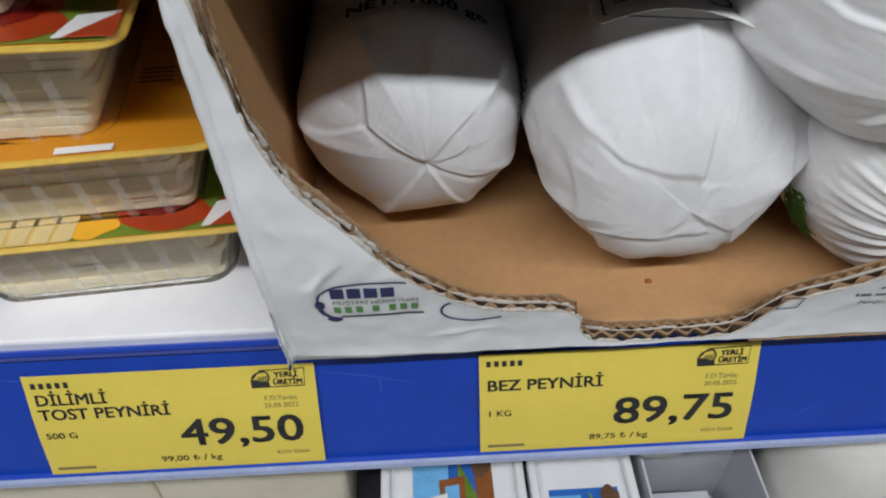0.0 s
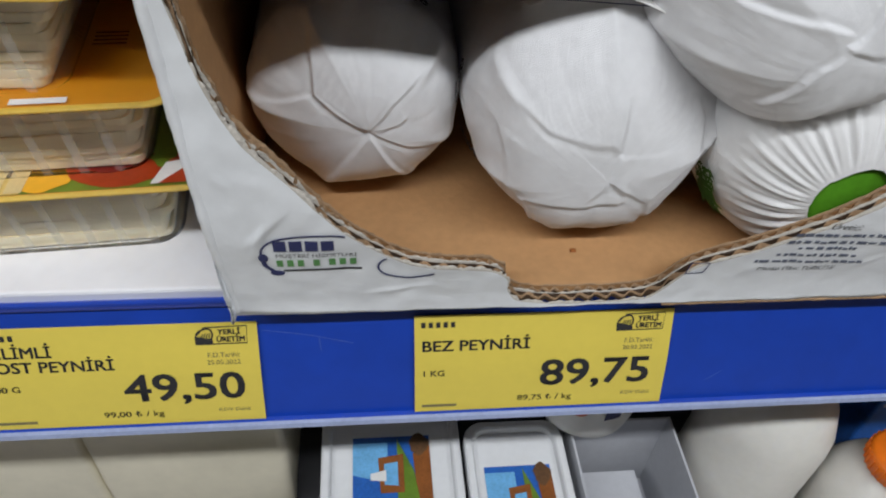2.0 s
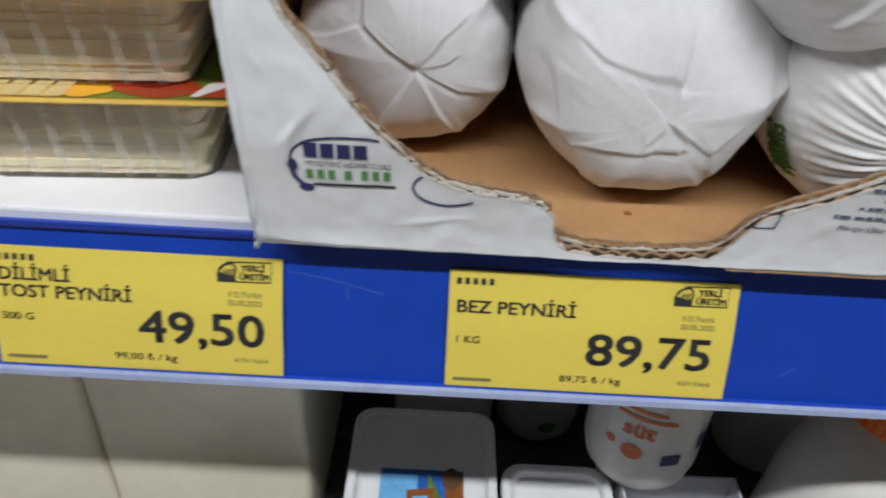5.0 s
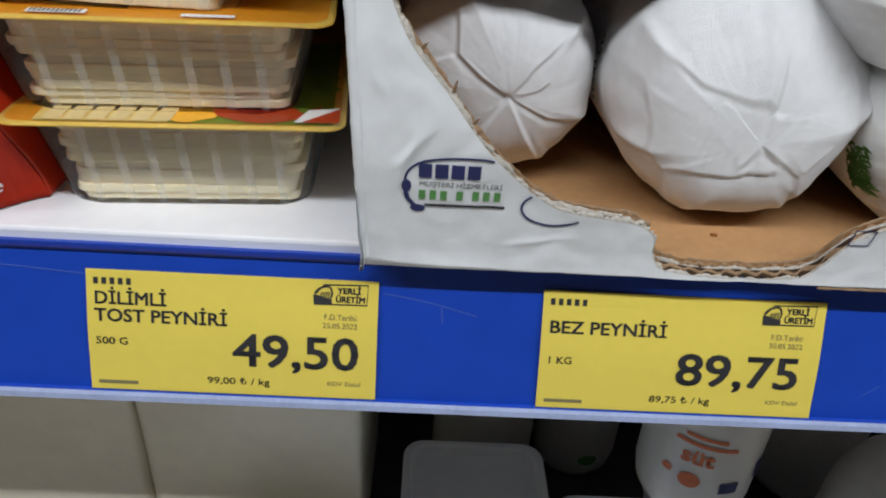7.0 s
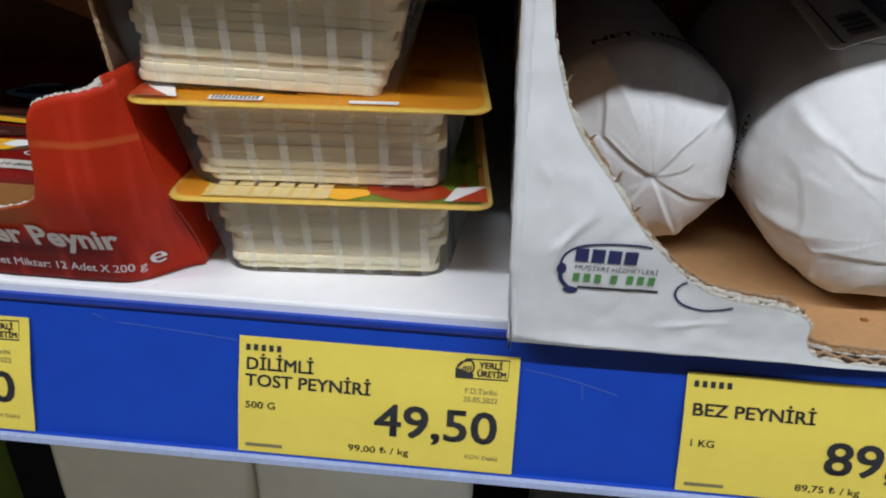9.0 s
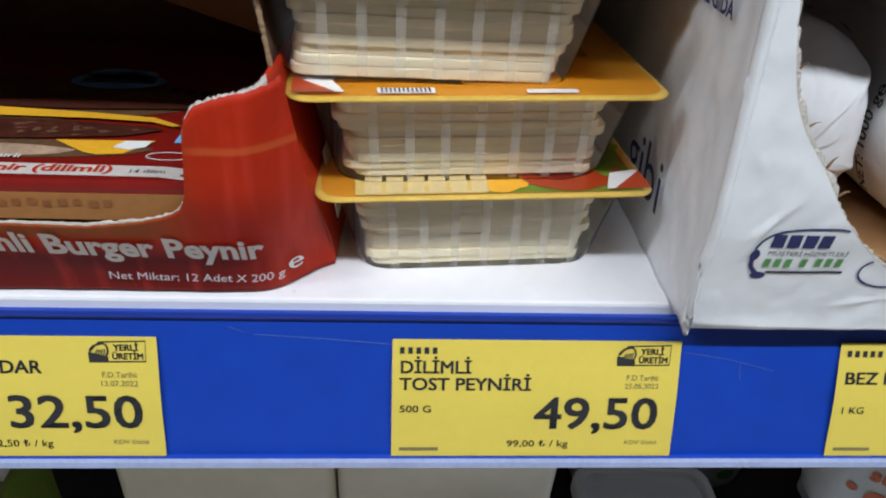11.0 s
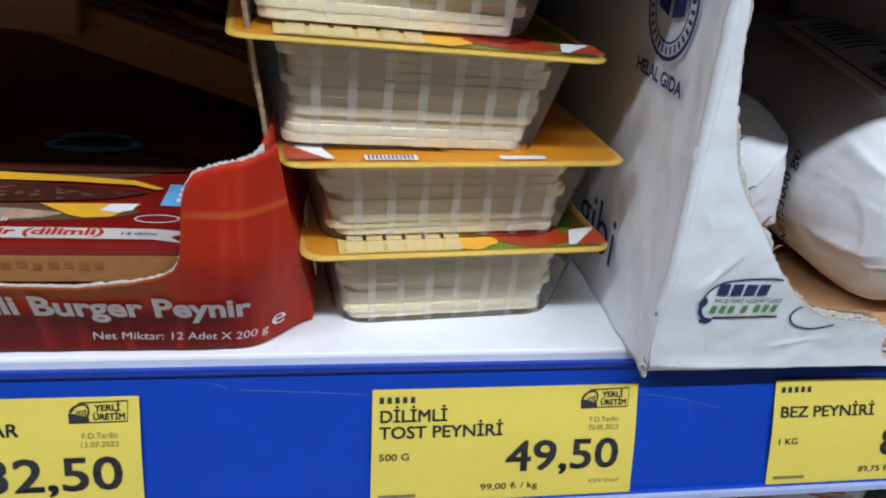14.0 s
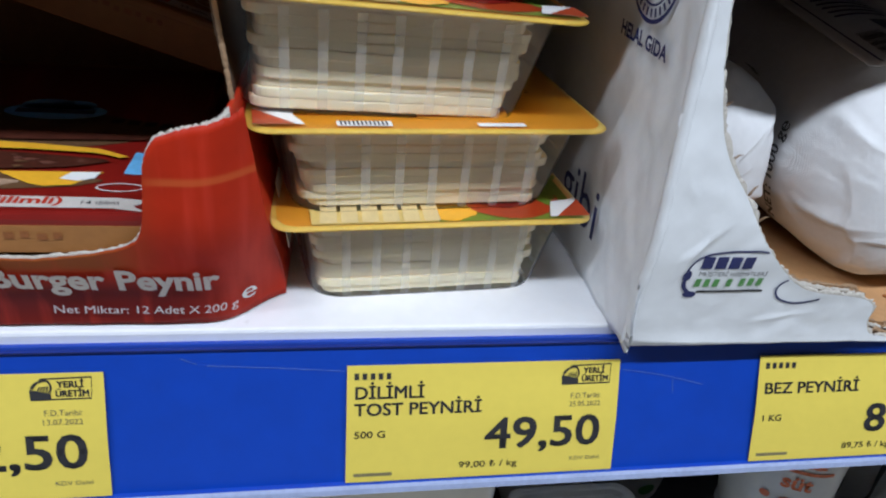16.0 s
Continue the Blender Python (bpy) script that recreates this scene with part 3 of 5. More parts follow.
def white_carton():
    t = thing("cheese_carton", "white corrugated cardboard carton with a torn front, brown inside", "carton", (0, 0, 0))
    front = part("front_panel", thick(front_panel(0.0, 0.0, 0.00060, 1, lower=0.0024), (0, 0.0005, 0)), (M["carton"], M["torn"]), t, smooth=True)
    # flutes and middle liner carry the shade of the hollows in their colour
    part("fluting", thick(front_panel(0.0024, 0.0005, 0.00018, 2, n=800, rows=4, wave=0.0010, wave_len=0.0060, lower=0.0012, sink=0.0016), (0, 0.00022, 0)), (M["board_shade"], M["kraft_cut"]), front, "wide fluting of the torn board", smooth=True)
    part("middle_liner", thick(front_panel(0.0035, 0.0003, 0.0005, 6, lower=0.0008, sink=0.0004), (0, 0.0003, 0)), (M["board_shade"], M["torn"]), front, "torn pale liner", smooth=True)
    part("fluting", thick(front_panel(0.0047, 0.0005, 0.0002, 4, n=1000, rows=4, wave=0.0008, wave_len=0.0040, lower=0.0004, sink=0.0008), (0, 0.00022, 0)), (M["board_shade"], M["kraft_cut"]), front, "fine fluting of the torn board", smooth=True)
    part("inner_liner", thick(front_panel(0.0058, 0.0, 0.0004, 3), (0, 0.0004, 0)), (M["kraft"], M["kraft_cut"]), front, "torn brown liner", smooth=True)
    # sides, back and floor
    for name, left in (("side_panel", True), ("side_panel", False)):
        for skin, (a, b, mm) in enumerate(((0.0, 0.0012, "carton"), (0.0013, 0.0042, "kraft"))):
            rows = []
            for k in range(101):
                y = front_y(1.03) + 0.0006 + (BOX_BACK + 0.012) * (k / 100) ** 1.7
                row = []
                for j in range(61):
                    z = BOX_Z + 0.160 * j / 60
                    yy = (y if k else front_y(z) + 0.0006) + (0.0065 if skin else 0)
                    w = 0.0010 * noise.noise((yy * 60, z * 60, 5)) + 0.0005 * noise.noise((yy * 160, z * 160, 2))
                    x = side_x(z) + a + w * (1 if skin == 0 else 0.2)
                    row.append((x if left else BOX_L + BOX_R - x + 0.0, yy, z))
                rows.append(row)
            ob = part(name if skin == 0 else "side_liner", thick(grid(rows), (0.0009 if left else -0.0009, 0, 0)), M[mm], t if skin == 0 else side, smooth=True)
            if skin == 0:
                side = ob
    part("back_panel", boxed(BOX_L - 0.01, BOX_R + 0.01, BOX_BACK + 0.001, BOX_BACK + 0.005, BOX_Z, 1.155), M["kraft"], t)
    rows = [[(BOX_L + 0.001 + (BOX_R - BOX_L - 0.002) * i / 60, -0.0014 + (BOX_BACK + 0.001) * (j / 40) ** 1.5, BOX_Z + 0.0034 + 0.0005 * noise.noise((i * 0.13, j * 0.17, 4))) for j in range(41)] for i in range(61)]
    part("bottom_flap", thick(grid(rows), (0, 0, -0.0008)), M["kraft"], t, "brown kraft bottom", smooth=True)
    part("bottom_board", boxed(BOX_L + 0.001, BOX_R - 0.001, -0.0012, BOX_BACK, BOX_Z + 0.0001, BOX_Z + 0.0024, 0.0004), M["kraft_cut"], t)
    # crushed corner ridge
    ridge = []
    for j in range(60):
        z = BOX_Z + 0.001 + 0.158 * j / 59
        c = (side_x(z) + 0.0012, front_y(z) + 0.0012)
        r = 0.0019 + 0.0005 * noise.noise((z * 260, 1, 1)) + 0.0004 * noise.noise((z * 600, 1, 7))
        ridge.append([(c[0] + r * math.cos(a) * 0.9, c[1] + r * math.sin(a), z) for a in (2 * math.pi * i / 12 for i in range(12))])
    part("corner_edge", loft(ridge), M["carton"], t, smooth=True)
    for x0, x1 in ((0.2345, BOX_R - 0.002),):
        rows = [[(x0 + (x1 - x0) * k / 40, front_y(BOX_Z) - 0.0002 - 0.0005 * noise.noise((k * 0.6, 2, 3)) + 0.006 * f, BOX_Z - 0.0004 - 0.0007 * (1 - f)) for f in (0, 1)] for k in range(41)]
        part("bottom_edge", thick(grid(rows), (0, 0, 0.0006)), M["kraft_cut"], t, "torn brown bottom edge")
    for x, z, dx, dz in ((0.1150, 1.0560, 0.0012, 0.0052), (0.1118, 1.0585, -0.0022, 0.003), (0.0985, 1.082, 0.002, 0.003), (0.1062, 1.0672, 0.0026, 0.0022), (0.1212, 1.0475, 0.0022, 0.0025)):
        pts = [(x, front_y(z) + 0.002, z - 0.001), (x + dx * 0.35, front_y(z) + 0.001, z + dz * 0.35), (x + dx * 0.6, front_y(z), z + dz * 0.6)]
        rings = [[(p[0] + r * math.cos(a), p[1] + r * math.sin(a), p[2]) for a in (0, 1.6, 3.1, 4.7)] for p, r in zip(pts, (0.0006, 0.0004, 0.00015))]
        part("paper_shred", loft(rings), M["kraft_cut"], t)

    def on(u, v, lift=0.0003):
        return (u, front_y(v) + dent(u, v) - lift, v)

    def put(bm, ink, name, x, z, tilt=0.0):
        c, s = math.cos(radians(tilt)), math.sin(radians(tilt))
        part(name, mapped(bm, lambda a, b: on(x + a * c - b * s, z + a * s + b * c)), M[ink], front)

    # printed phone mark: receiver outline, plain bars for name and number, one readable line
    arc = [(0.1040, 1.0235), (0.1028, 1.0290), (0.1035, 1.0330), (0.1065, 1.0358), (0.1110, 1.0372), (0.1180, 1.0379), (0.1240, 1.0380), (0.1275, 1.0375)]
    dense = [lerp_curve(arc, 7 * k / 30) for k in range(31)]
    put(stroke(dense, 0.0007), "navy", "printed_line", 0, -0.0013)
    put(merge(disc(0.1032, 1.0282, 0.0014, 0.0022), disc(0.1066, 1.0205, 0.0022, 0.0013), stroke([lerp_curve(((0.1030, 1.0285), (0.1034, 1.0242), (0.1062, 1.0208)), k / 5) for k in range(11)], 0.0013)), "navy", "printed_receiver", 0, -0.0013)
    for k in range(4):
        put(bars([(0.1066 + 0.0046 * k, 1.0312, 0.0037, 0.0046)]), "navy", "printed_bar", 0, -0.0013)
    put(text_bm("MÜŞTERİ HİZMETLERİ", 0.0017, squeeze=1.0), "ink", "lettering", 0.1068, 1.0271, -1)
    for k in (0, 1, 2, 3.5, 5, 6, 7):
        put(bars([(0.1068 + 0.0031 * k, 1.0238, 0.0019, 0.0032)]), "green_ink", "printed_bar", 0, -0.0013)
    put(bars([(0.1085, 1.0213, 0.0235, 0.0009)]), "ink", "printed_bar", 0, -0.0013)
    loop = [(0.1470 + 0.0100 * math.cos(a), 1.0222 + 0.0060 * math.sin(a)) for a in (radians(138 + 6.0 * k) for k in range(31))]
    put(stroke(loop, 0.0007), "navy", "printed_line", 0, -0.0013)
    put(text_bm("Üretici:", 0.0026, slant=0.2), "ink", "lettering", 0.2760, 1.0352, -4)
    for x, z, w in ((0.2665, 1.0318, 0.047), (0.2655, 1.0283, 0.038), (0.2705, 1.0250, 0.020), (0.2645, 1.0217, 0.028), (0.2585, 1.0185, 0.038)):
        gaps = []
        u = 0.0
        rnd = random.Random(int(x * 1e5))
        while u < w:
            q = rnd.uniform(0.0010, 0.0034)
            gaps.append((u, rnd.choice((0, 0, 0.0002)), min(q, w - u), rnd.choice((0.0010, 0.0013, 0.0015))))
            u += q + rnd.choice((0.0004, 0.0005, 0.0012))
        for u, v, q, tall in gaps:
            c, k = math.cos(radians(-3)), math.sin(radians(-3))
            put(bars([(0, v, q, tall)]), "slate_print", "printed_bar", x + u * c, z + u * k, -3)
    put(text_bm("Menşe Ülke: TÜRKİYE", 0.0021, slant=0.2), "ink", "lettering", 0.2610, 1.0140, -2)
    put(stroke([(0.2372, 1.0130), (0.2435, 1.0130), (0.2440, 1.0185), (0.2378, 1.0185)], 0.0006, True), "navy", "printed_line", 0, 0)

    def onside(u, v):
        return (side_x(v) - 0.0019, u, v)

    # round seal and words on the side
    cx, cz = 0.0160, 1.1130
    rings = [stroke([(cx + r * math.cos(a), cz + r * math.sin(a)) for a in (2 * math.pi * k / 48 for k in range(48))], w, True) for r, w in ((0.0158, 0.0013), (0.0112, 0.0007))]
    ticks = [stroke([(cx + 0.0122 * math.cos(a), cz + 0.0122 * math.sin(a)), (cx + 0.0146 * math.cos(a), cz + 0.0146 * math.sin(a))], 0.0012) for a in (2 * math.pi * k / 30 for k in range(30))]
    book = [poly([(cx - 0.009, cz - 0.002), (cx - 0.001, cz - 0.004), (cx - 0.001, cz + 0.005), (cx - 0.008, cz + 0.007)]), poly([(cx + 0.001, cz - 0.004), (cx + 0.009, cz - 0.002), (cx + 0.008, cz + 0.007), (cx + 0.001, cz + 0.005)])]
    part("printed_seal", mapped(merge(*rings, *ticks, *book), onside), M["navy"], side0(t))
    word = text_bm("HELAL GIDA", 0.0044, "CENTER", 0.05)
    part("lettering", mapped(word, lambda a, b: onside(cx + 0.001 - a, cz - 0.0235 + b)), M["navy"], side0(t))
    word = text_bm("gibi", 0.021, "CENTER")
    part("lettering", mapped(word, lambda a, b: onside(0.045 - a, 1.0170 + b)), M["navy"], side0(t))
    return t


def side0(t):
    return next(c for c in t.children if c.name.startswith("side_panel"))


white_carton()
part("crumb", boxed(0.2062, 0.2084, 0.0142, 0.0158, 0.9999, 1.0007, 0.0003), M["brown_print"])
tagged(bpy.data.objects["crumb"], "tiny dark crumb on the brown carton bottom", "crumb")


# ------------------------------------------------------------------ cloth-wrapped cheeses
def fold_height(u, v, folds):
    """Overlapping cloth flaps: each fold is a line on the end face, with the cloth on one side lying over the other."""
    total = 0.0
    for side, high, pts in folds:
        best, sign, along = 9.0, 1.0, 0.0
        for k in range(len(pts) - 1):
            ax, ay = pts[k]
            bx, by = pts[k + 1]
            dx, dy = bx - ax, by - ay
            f = max(0.0, min(1.0, ((u - ax) * dx + (v - ay) * dy) / (dx * dx + dy * dy)))
            ex, ey = u - ax - f * dx, v - ay - f * dy
            d = math.hypot(ex, ey)
            if d < best:
                best, sign, along = d, (1.0 if dx * ey - dy * ex > 0 else -1.0), (k + f) / (len(pts) - 1)
        if best > 0.6:
            continue
        d = best * sign * side
        over = 1 / (1 + math.exp(-max(-30, min(30, d / 0.007)))) * math.exp(-max(0.0, d) / 0.24)
        ends = smooth(along / 0.06) * smooth((1 - along) / 0.25)
        total += 0.34 * high * ends * (0.0017 * over + 0.0004 * math.exp(-((d - 0.015) / 0.018) ** 2) - 0.0006 * math.exp(-((d + 0.03) / 0.03) ** 2))
    return total


def bundle(label, axis, R, tip, length, creases, twist=0.5, flat=0.75, dome=0.034, squash=1.0, mouth=0.0, material="cloth", seed=0, pitch=0.0, folds=(), blunt=0.86):
    """A cheese rolled in cloth, lying along y. Creases are the angles at which the cloth is folded to the knot at its front."""
    cx, cz = axis
    tx, ty, tz = tip
    n, rings = 300, []
    creases = sorted(c % 360 for c in creases)
    profile = []
    for k in range(76):
        phi = math.pi / 2 * (k / 75)
        profile.append((max(0.002, math.sin(phi) ** blunt), ty + dome * (1 - math.cos(phi)) ** 1.05, phi / (math.pi / 2)))
    for k in range(1, 14):
        profile.append((1.0, ty + dome + (length - dome) * k / 14, 1.0))
    for k in range(1, 12):
        phi = math.pi / 2 * k / 12
        profile.append((math.cos(phi), ty + length + 0.02 * math.sin(phi), 1.0))
    for rho, y, q in profile:
        w = smooth((q - 0.02) / 0.98)
        mx, mz = tx + (cx - tx) * w, tz + (cz - tz) * w + pitch * max(0, y - ty - dome)
        ring = []
        for i in range(n):
            a = 360 * i / n
            tw = twist * (1 - q) ** 2 * 60
            b = (a + tw) % 360
            j = max((m for m in range(len(creases)) if creases[m] <= b), default=len(creases) - 1)
            c0, c1 = creases[j], creases[(j + 1) % len(creases)]
            span = (c1 - c0) % 360 or 360
            off = (b - c0) % 360
            facet = math.cos(radians(min(span, 150) / 2)) / math.cos(radians((off / span - 0.5) * min(span, 150)))
            amount = flat * (1 - smooth((q - 0.55) / 0.45)) if y <= ty + dome else 0
            k_ = 1 + (facet - 1) * amount * 0.8
            ridge = 0.0005 * (math.exp(-(off / 4.0) ** 2) + math.exp(-((span - off) / 4.0) ** 2))
            ridge *= smooth((q - 0.35) / 0.3) * (1 - smooth((q - 0.8) / 0.2))
            if folds and q < 1.0:
                ridge += fold_height((mx - cx) / R + rho * math.cos(radians(a)), (mz - cz) / R + rho * math.sin(radians(a)), folds) * (1 - smooth((q - 0.85) / 0.15))
            pleat = 0.0
            if mouth:
                pleat = (0.0005 * math.sin(radians(a) * 29 + 2 * math.sin(radians(a) * 3)) + 0.0004 * math.sin(radians(a) * 53 + 3 * math.sin(radians(a) * 2)) + 0.0006 * noise.noise((math.cos(radians(a)) * 6, math.sin(radians(a)) * 6, 2))) * (1 - smooth((q - 0.30) / 0.42)) * smooth((rho - mouth - 0.02) / 0.2)
                ridge *= 0.2
            fold = 0.0012 * noise.noise((math.cos(radians(a)) * 1.7, math.sin(radians(a)) * 1.7, y * 22 + seed * 9)) + 0.0005 * noise.noise((math.cos(radians(a)) * 5, math.sin(radians(a)) * 5, y * 70 + seed * 5)) + 0.00022 * noise.noise((math.cos(radians(a)) * 14, math.sin(radians(a)) * 14, y * 190 + seed * 3))
            r = R * rho * k_ + (ridge + fold + pleat) * min(1, rho * 3)
            px, pz = mx + r * math.cos(radians(a)), mz + r * squash * math.sin(radians(a))
            ring.append((px, y + (ridge * -1.0 + pleat * -0.6) * (1 - smooth((q - 0.8) / 0.2)), pz))
        rings.append(ring)
    if mouth:
        rings = [r for r, p in zip(rings, profile) if p[0] > mouth]
    t = thing("cloth_cheese", label, "cheese", group="cloth-wrapped cheeses")
    bm = loft(rings, cap0=not mouth)
    body = part("cloth_wrap", bm, M[material], t, smooth=True)
    return t, body


def wrap_text(body, parent, axis, R, y0, size, mid, ink="ink", direction=1):
    """Letters printed round a cheese, across its top."""
    bm = text_bm(body, size, "CENTER", 0.035)
    part("lettering", mapped(bm, lambda a, b: (axis[0] + (R + 0.0022) * math.sin(mid + a / R), y0 + b * direction, axis[1] + (R + 0.0022) * math.cos(mid + a / R))), M[ink], parent)


FLOOR = 1.0000
aA, rA = (0.1305, 1.0390), 0.0380
bundleA, wrapA = bundle("white cloth-wrapped cheese with a folded end, in the torn carton", aA, rA, (0.1350, 0.036, 1.0385), 0.15, (39, 113, 177, 248, 304, 340), twist=0.0, flat=0.9, dome=0.026, seed=1, folds=(
    (-1, 1.3, ((0.12, -0.05), (-0.15, 0.12), (-0.40, 0.32), (-0.37, 0.95))), (1, 1.0, ((0.12, -0.05), (0.33, 0.22), (0.64, 0.5))), (1, 0.6, ((0.12, -0.05), (0.4, 0.02), (0.52, 0.12))),
    (1, 0.7, ((0.12, -0.05), (0.5, -0.25), (0.95, -0.35))), (-1, 0.9, ((0.12, -0.05), (0.33, -0.45), (0.56, -0.85))), (1, 0.9, ((0.12, -0.05), (-0.1, -0.4), (-0.34, -0.85))), (1, 0.8, ((-0.40, 0.32), (-0.7, 0.15), (-1.0, 0.05)))))
wrap_text("NET: 1000 g℮", wrapA, aA, rA, 0.060, 0.0056, 0.10)
aB, rB = (0.2125, 1.0435), 0.0445
bundleB, wrapB = bundle("white cloth-wrapped cheese with a pleated end, in the torn carton", aB, rB, (0.2110, 0.0105, 1.0360), 0.16, (5, 95, 150, 200, 248, 300), twist=0.0, flat=0.85, dome=0.036, blunt=0.70, seed=2, folds=(
    (1, 0.8, ((0.02, 0.09), (0.03, 0.25), (0.03, 0.55))), (-1, 0.75, ((0.02, 0.09), (-0.5, 0.2), (-0.84, 0.42))), (1, 0.75, ((0.02, -0.2), (0.36, -0.45), (0.44, -0.78))), (-1, 0.9, ((0.19, -0.38), (-0.25, -0.45), (-0.66, -0.45))),
    (-1, 0.7, ((0.02, -0.2), (-0.15, -0.38))), (1, 0.8, ((0.36, -0.45), (0.6, -0.2), (0.8, 0.2), (0.77, 0.4))), (1, 0.9, ((0.42, -0.73), (0.93, -0.05), (0.98, 0.1))), (-1, 0.6, ((-0.4, -0.95), (-0.75, -0.35), (-0.9, 0.25))), (1, 0.8, ((0.02, 0.09), (0.02, -0.2), (0.19, -0.38))), (1, 0.7, ((-0.66, -0.45), (-0.45, -0.88)))))
wrap_text("NET: 1000 g℮", wrapB, aB, rB, 0.0405, 0.0056, 0.35)
wrap_text("NET: 1000 g℮", wrapB, aB, rB, 0.050, 0.0052, -1.75)
aC, rC = (0.2880, 1.0400), 0.0400
bundleC, wrapC = bundle("white cloth bag of cheese gathered round a green plug", aC, rC, (0.2865, -0.0045, 1.0365), 0.15, (0, 60, 120, 180, 240, 300), flat=0.0, dome=0.040, mouth=0.31, material="cloth2", seed=3)
aD, rD = (0.2580, 1.1000), 0.0430
bundleD, wrapD = bundle("white cloth-wrapped cheese with a folded end, lying on two others", aD, rD, (0.2720, -0.003, 1.0845), 0.16, (10, 75, 150, 205, 252, 318), twist=0.0, flat=1.0, dome=0.042, seed=4, folds=(
    (1, 1.2, ((0.1, -0.12), (-0.6, -0.05), (-0.88, 0.12))), (-1, 1.3, ((-0.27, -0.85), (-0.03, -0.40), (0.1, -0.25), (0.2, 0), (0.25, 0.4))), (1, 1.2, ((0.1, -0.25), (0.45, -0.28), (0.75, -0.1), (1.0, 0.1))), (1, 1.0, ((0.45, -0.28), (0.47, -0.60)))))
bm = lathe([(0.0005, 0.0), (0.011, 0.0004), (0.0150, 0.0014), (0.0165, 0.004), (0.015, 0.008)], 36)
plug = part("plug", bm, M["green"], bundleC, "green plastic plug", smooth=True)
plug.matrix_basis = pose(0.2868, -0.0022, 1.0372, -90, 0, 0)
# green fringe showing at the bag's side
fringes = (bmesh.new(), bmesh.new())
rnd = random.Random(8)
for k in range(190):
    a = radians(rnd.uniform(190, 214) if k < 140 else rnd.uniform(42, 56))
    y = rnd.uniform(0.017, 0.027)
    rr = rC * (0.93 + 0.08 * smooth((y - 0.01) / 0.02)) + 0.0006
    p = Vector((aC[0] + rr * math.cos(a), y, aC[1] + rr * math.sin(a)))
    d = Vector((rnd.uniform(-0.2, 0.3), -1, rnd.uniform(-0.4, 0.4))).normalized() * rnd.uniform(0.003, 0.006)
    s = Vector((0, 0.0002, 0.0007))
    out = Vector((math.cos(a), 0, math.sin(a))) * 0.0005
    tuft = fringes[0 if k < 140 else 1]
    tuft.faces.new([tuft.verts.new(q) for q in (p - s, p + d + out, p + s)])
for tuft in fringes:
    part("fringe", tuft, M["fringe"], bundleC, "green fringe under the cloth")
# paper label with bar code over the second cheese
lab = thing("paper_label", "white paper label with a bar code on the cloth", "label")
TAG_R = 0.0500


def on_tag(a, b, lift=0.0):
    """A point of the paper label: a metres from its left edge, b metres from its front edge."""
    u = -0.67 + a / TAG_R + 2.2 * b
    r = 0.0487 - 0.09 * a + lift + 0.0010 * math.sin(a * 90) + 0.05 * b
    return (aB[0] + r * math.sin(u), 0.0365 - 0.28 * a + b, aB[1] + r * math.cos(u))


rows = []
for i in range(25):
    a = 0.046 * i / 24
    nick = 0.004 - math.sqrt(max(0.0, 0.004 ** 2 - max(0.0, 0.004 - a) ** 2))
    rows.append([on_tag(a, nick + (0.09 - nick) * k / 16) for k in range(17)])
part("sheet", thick(grid(rows), (0, 0, -0.0003)), M["paper"], lab, smooth=True)


rnd = random.Random(3)
part("bar_code", mapped(bars([(0.0065, 0.006 + 0.0013 * k, 0.0075, rnd.choice((0.0005, 0.0009))) for k in range(16)]), lambda a, b: on_tag(a, b, 0.0005)), M["ink"], lab)
part("printed_line", mapped(stroke([(0.0035, 0.003), (0.044, 0.003), (0.044, 0.08), (0.0035, 0.08)], 0.0006, True), lambda a, b: on_tag(a, b, 0.0005)), M["navy"], lab)
part("printed_patch", mapped(bars([(0.0165, 0.010, 0.020, 0.028)]), lambda a, b: on_tag(a, b, 0.0004)), M["slate_print"], lab)
part("printed_ring", mapped(stroke([(0.022 + 0.0035 * math.cos(q), 0.0062 + 0.0022 * math.sin(q)) for q in (2 * math.pi * k / 20 for k in range(20))], 0.0006, True), lambda a, b: on_tag(a, b, 0.0006)), M["navy"], lab)
part("printed_ring", mapped(stroke([(0.034 + 0.0035 * math.cos(q), 0.0062 + 0.0026 * math.sin(q)) for q in (2 * math.pi * k / 20 for k in range(20))], 0.0006, True), lambda a, b: on_tag(a, b, 0.0006)), M["navy"], lab)
for k in range(7):
    part("printed_bar", mapped(bars([(0.008, 0.044 + 0.005 * k, 0.036, 0.0016)]), lambda a, b: on_tag(a, b, 0.0005)), M["navy"], lab)


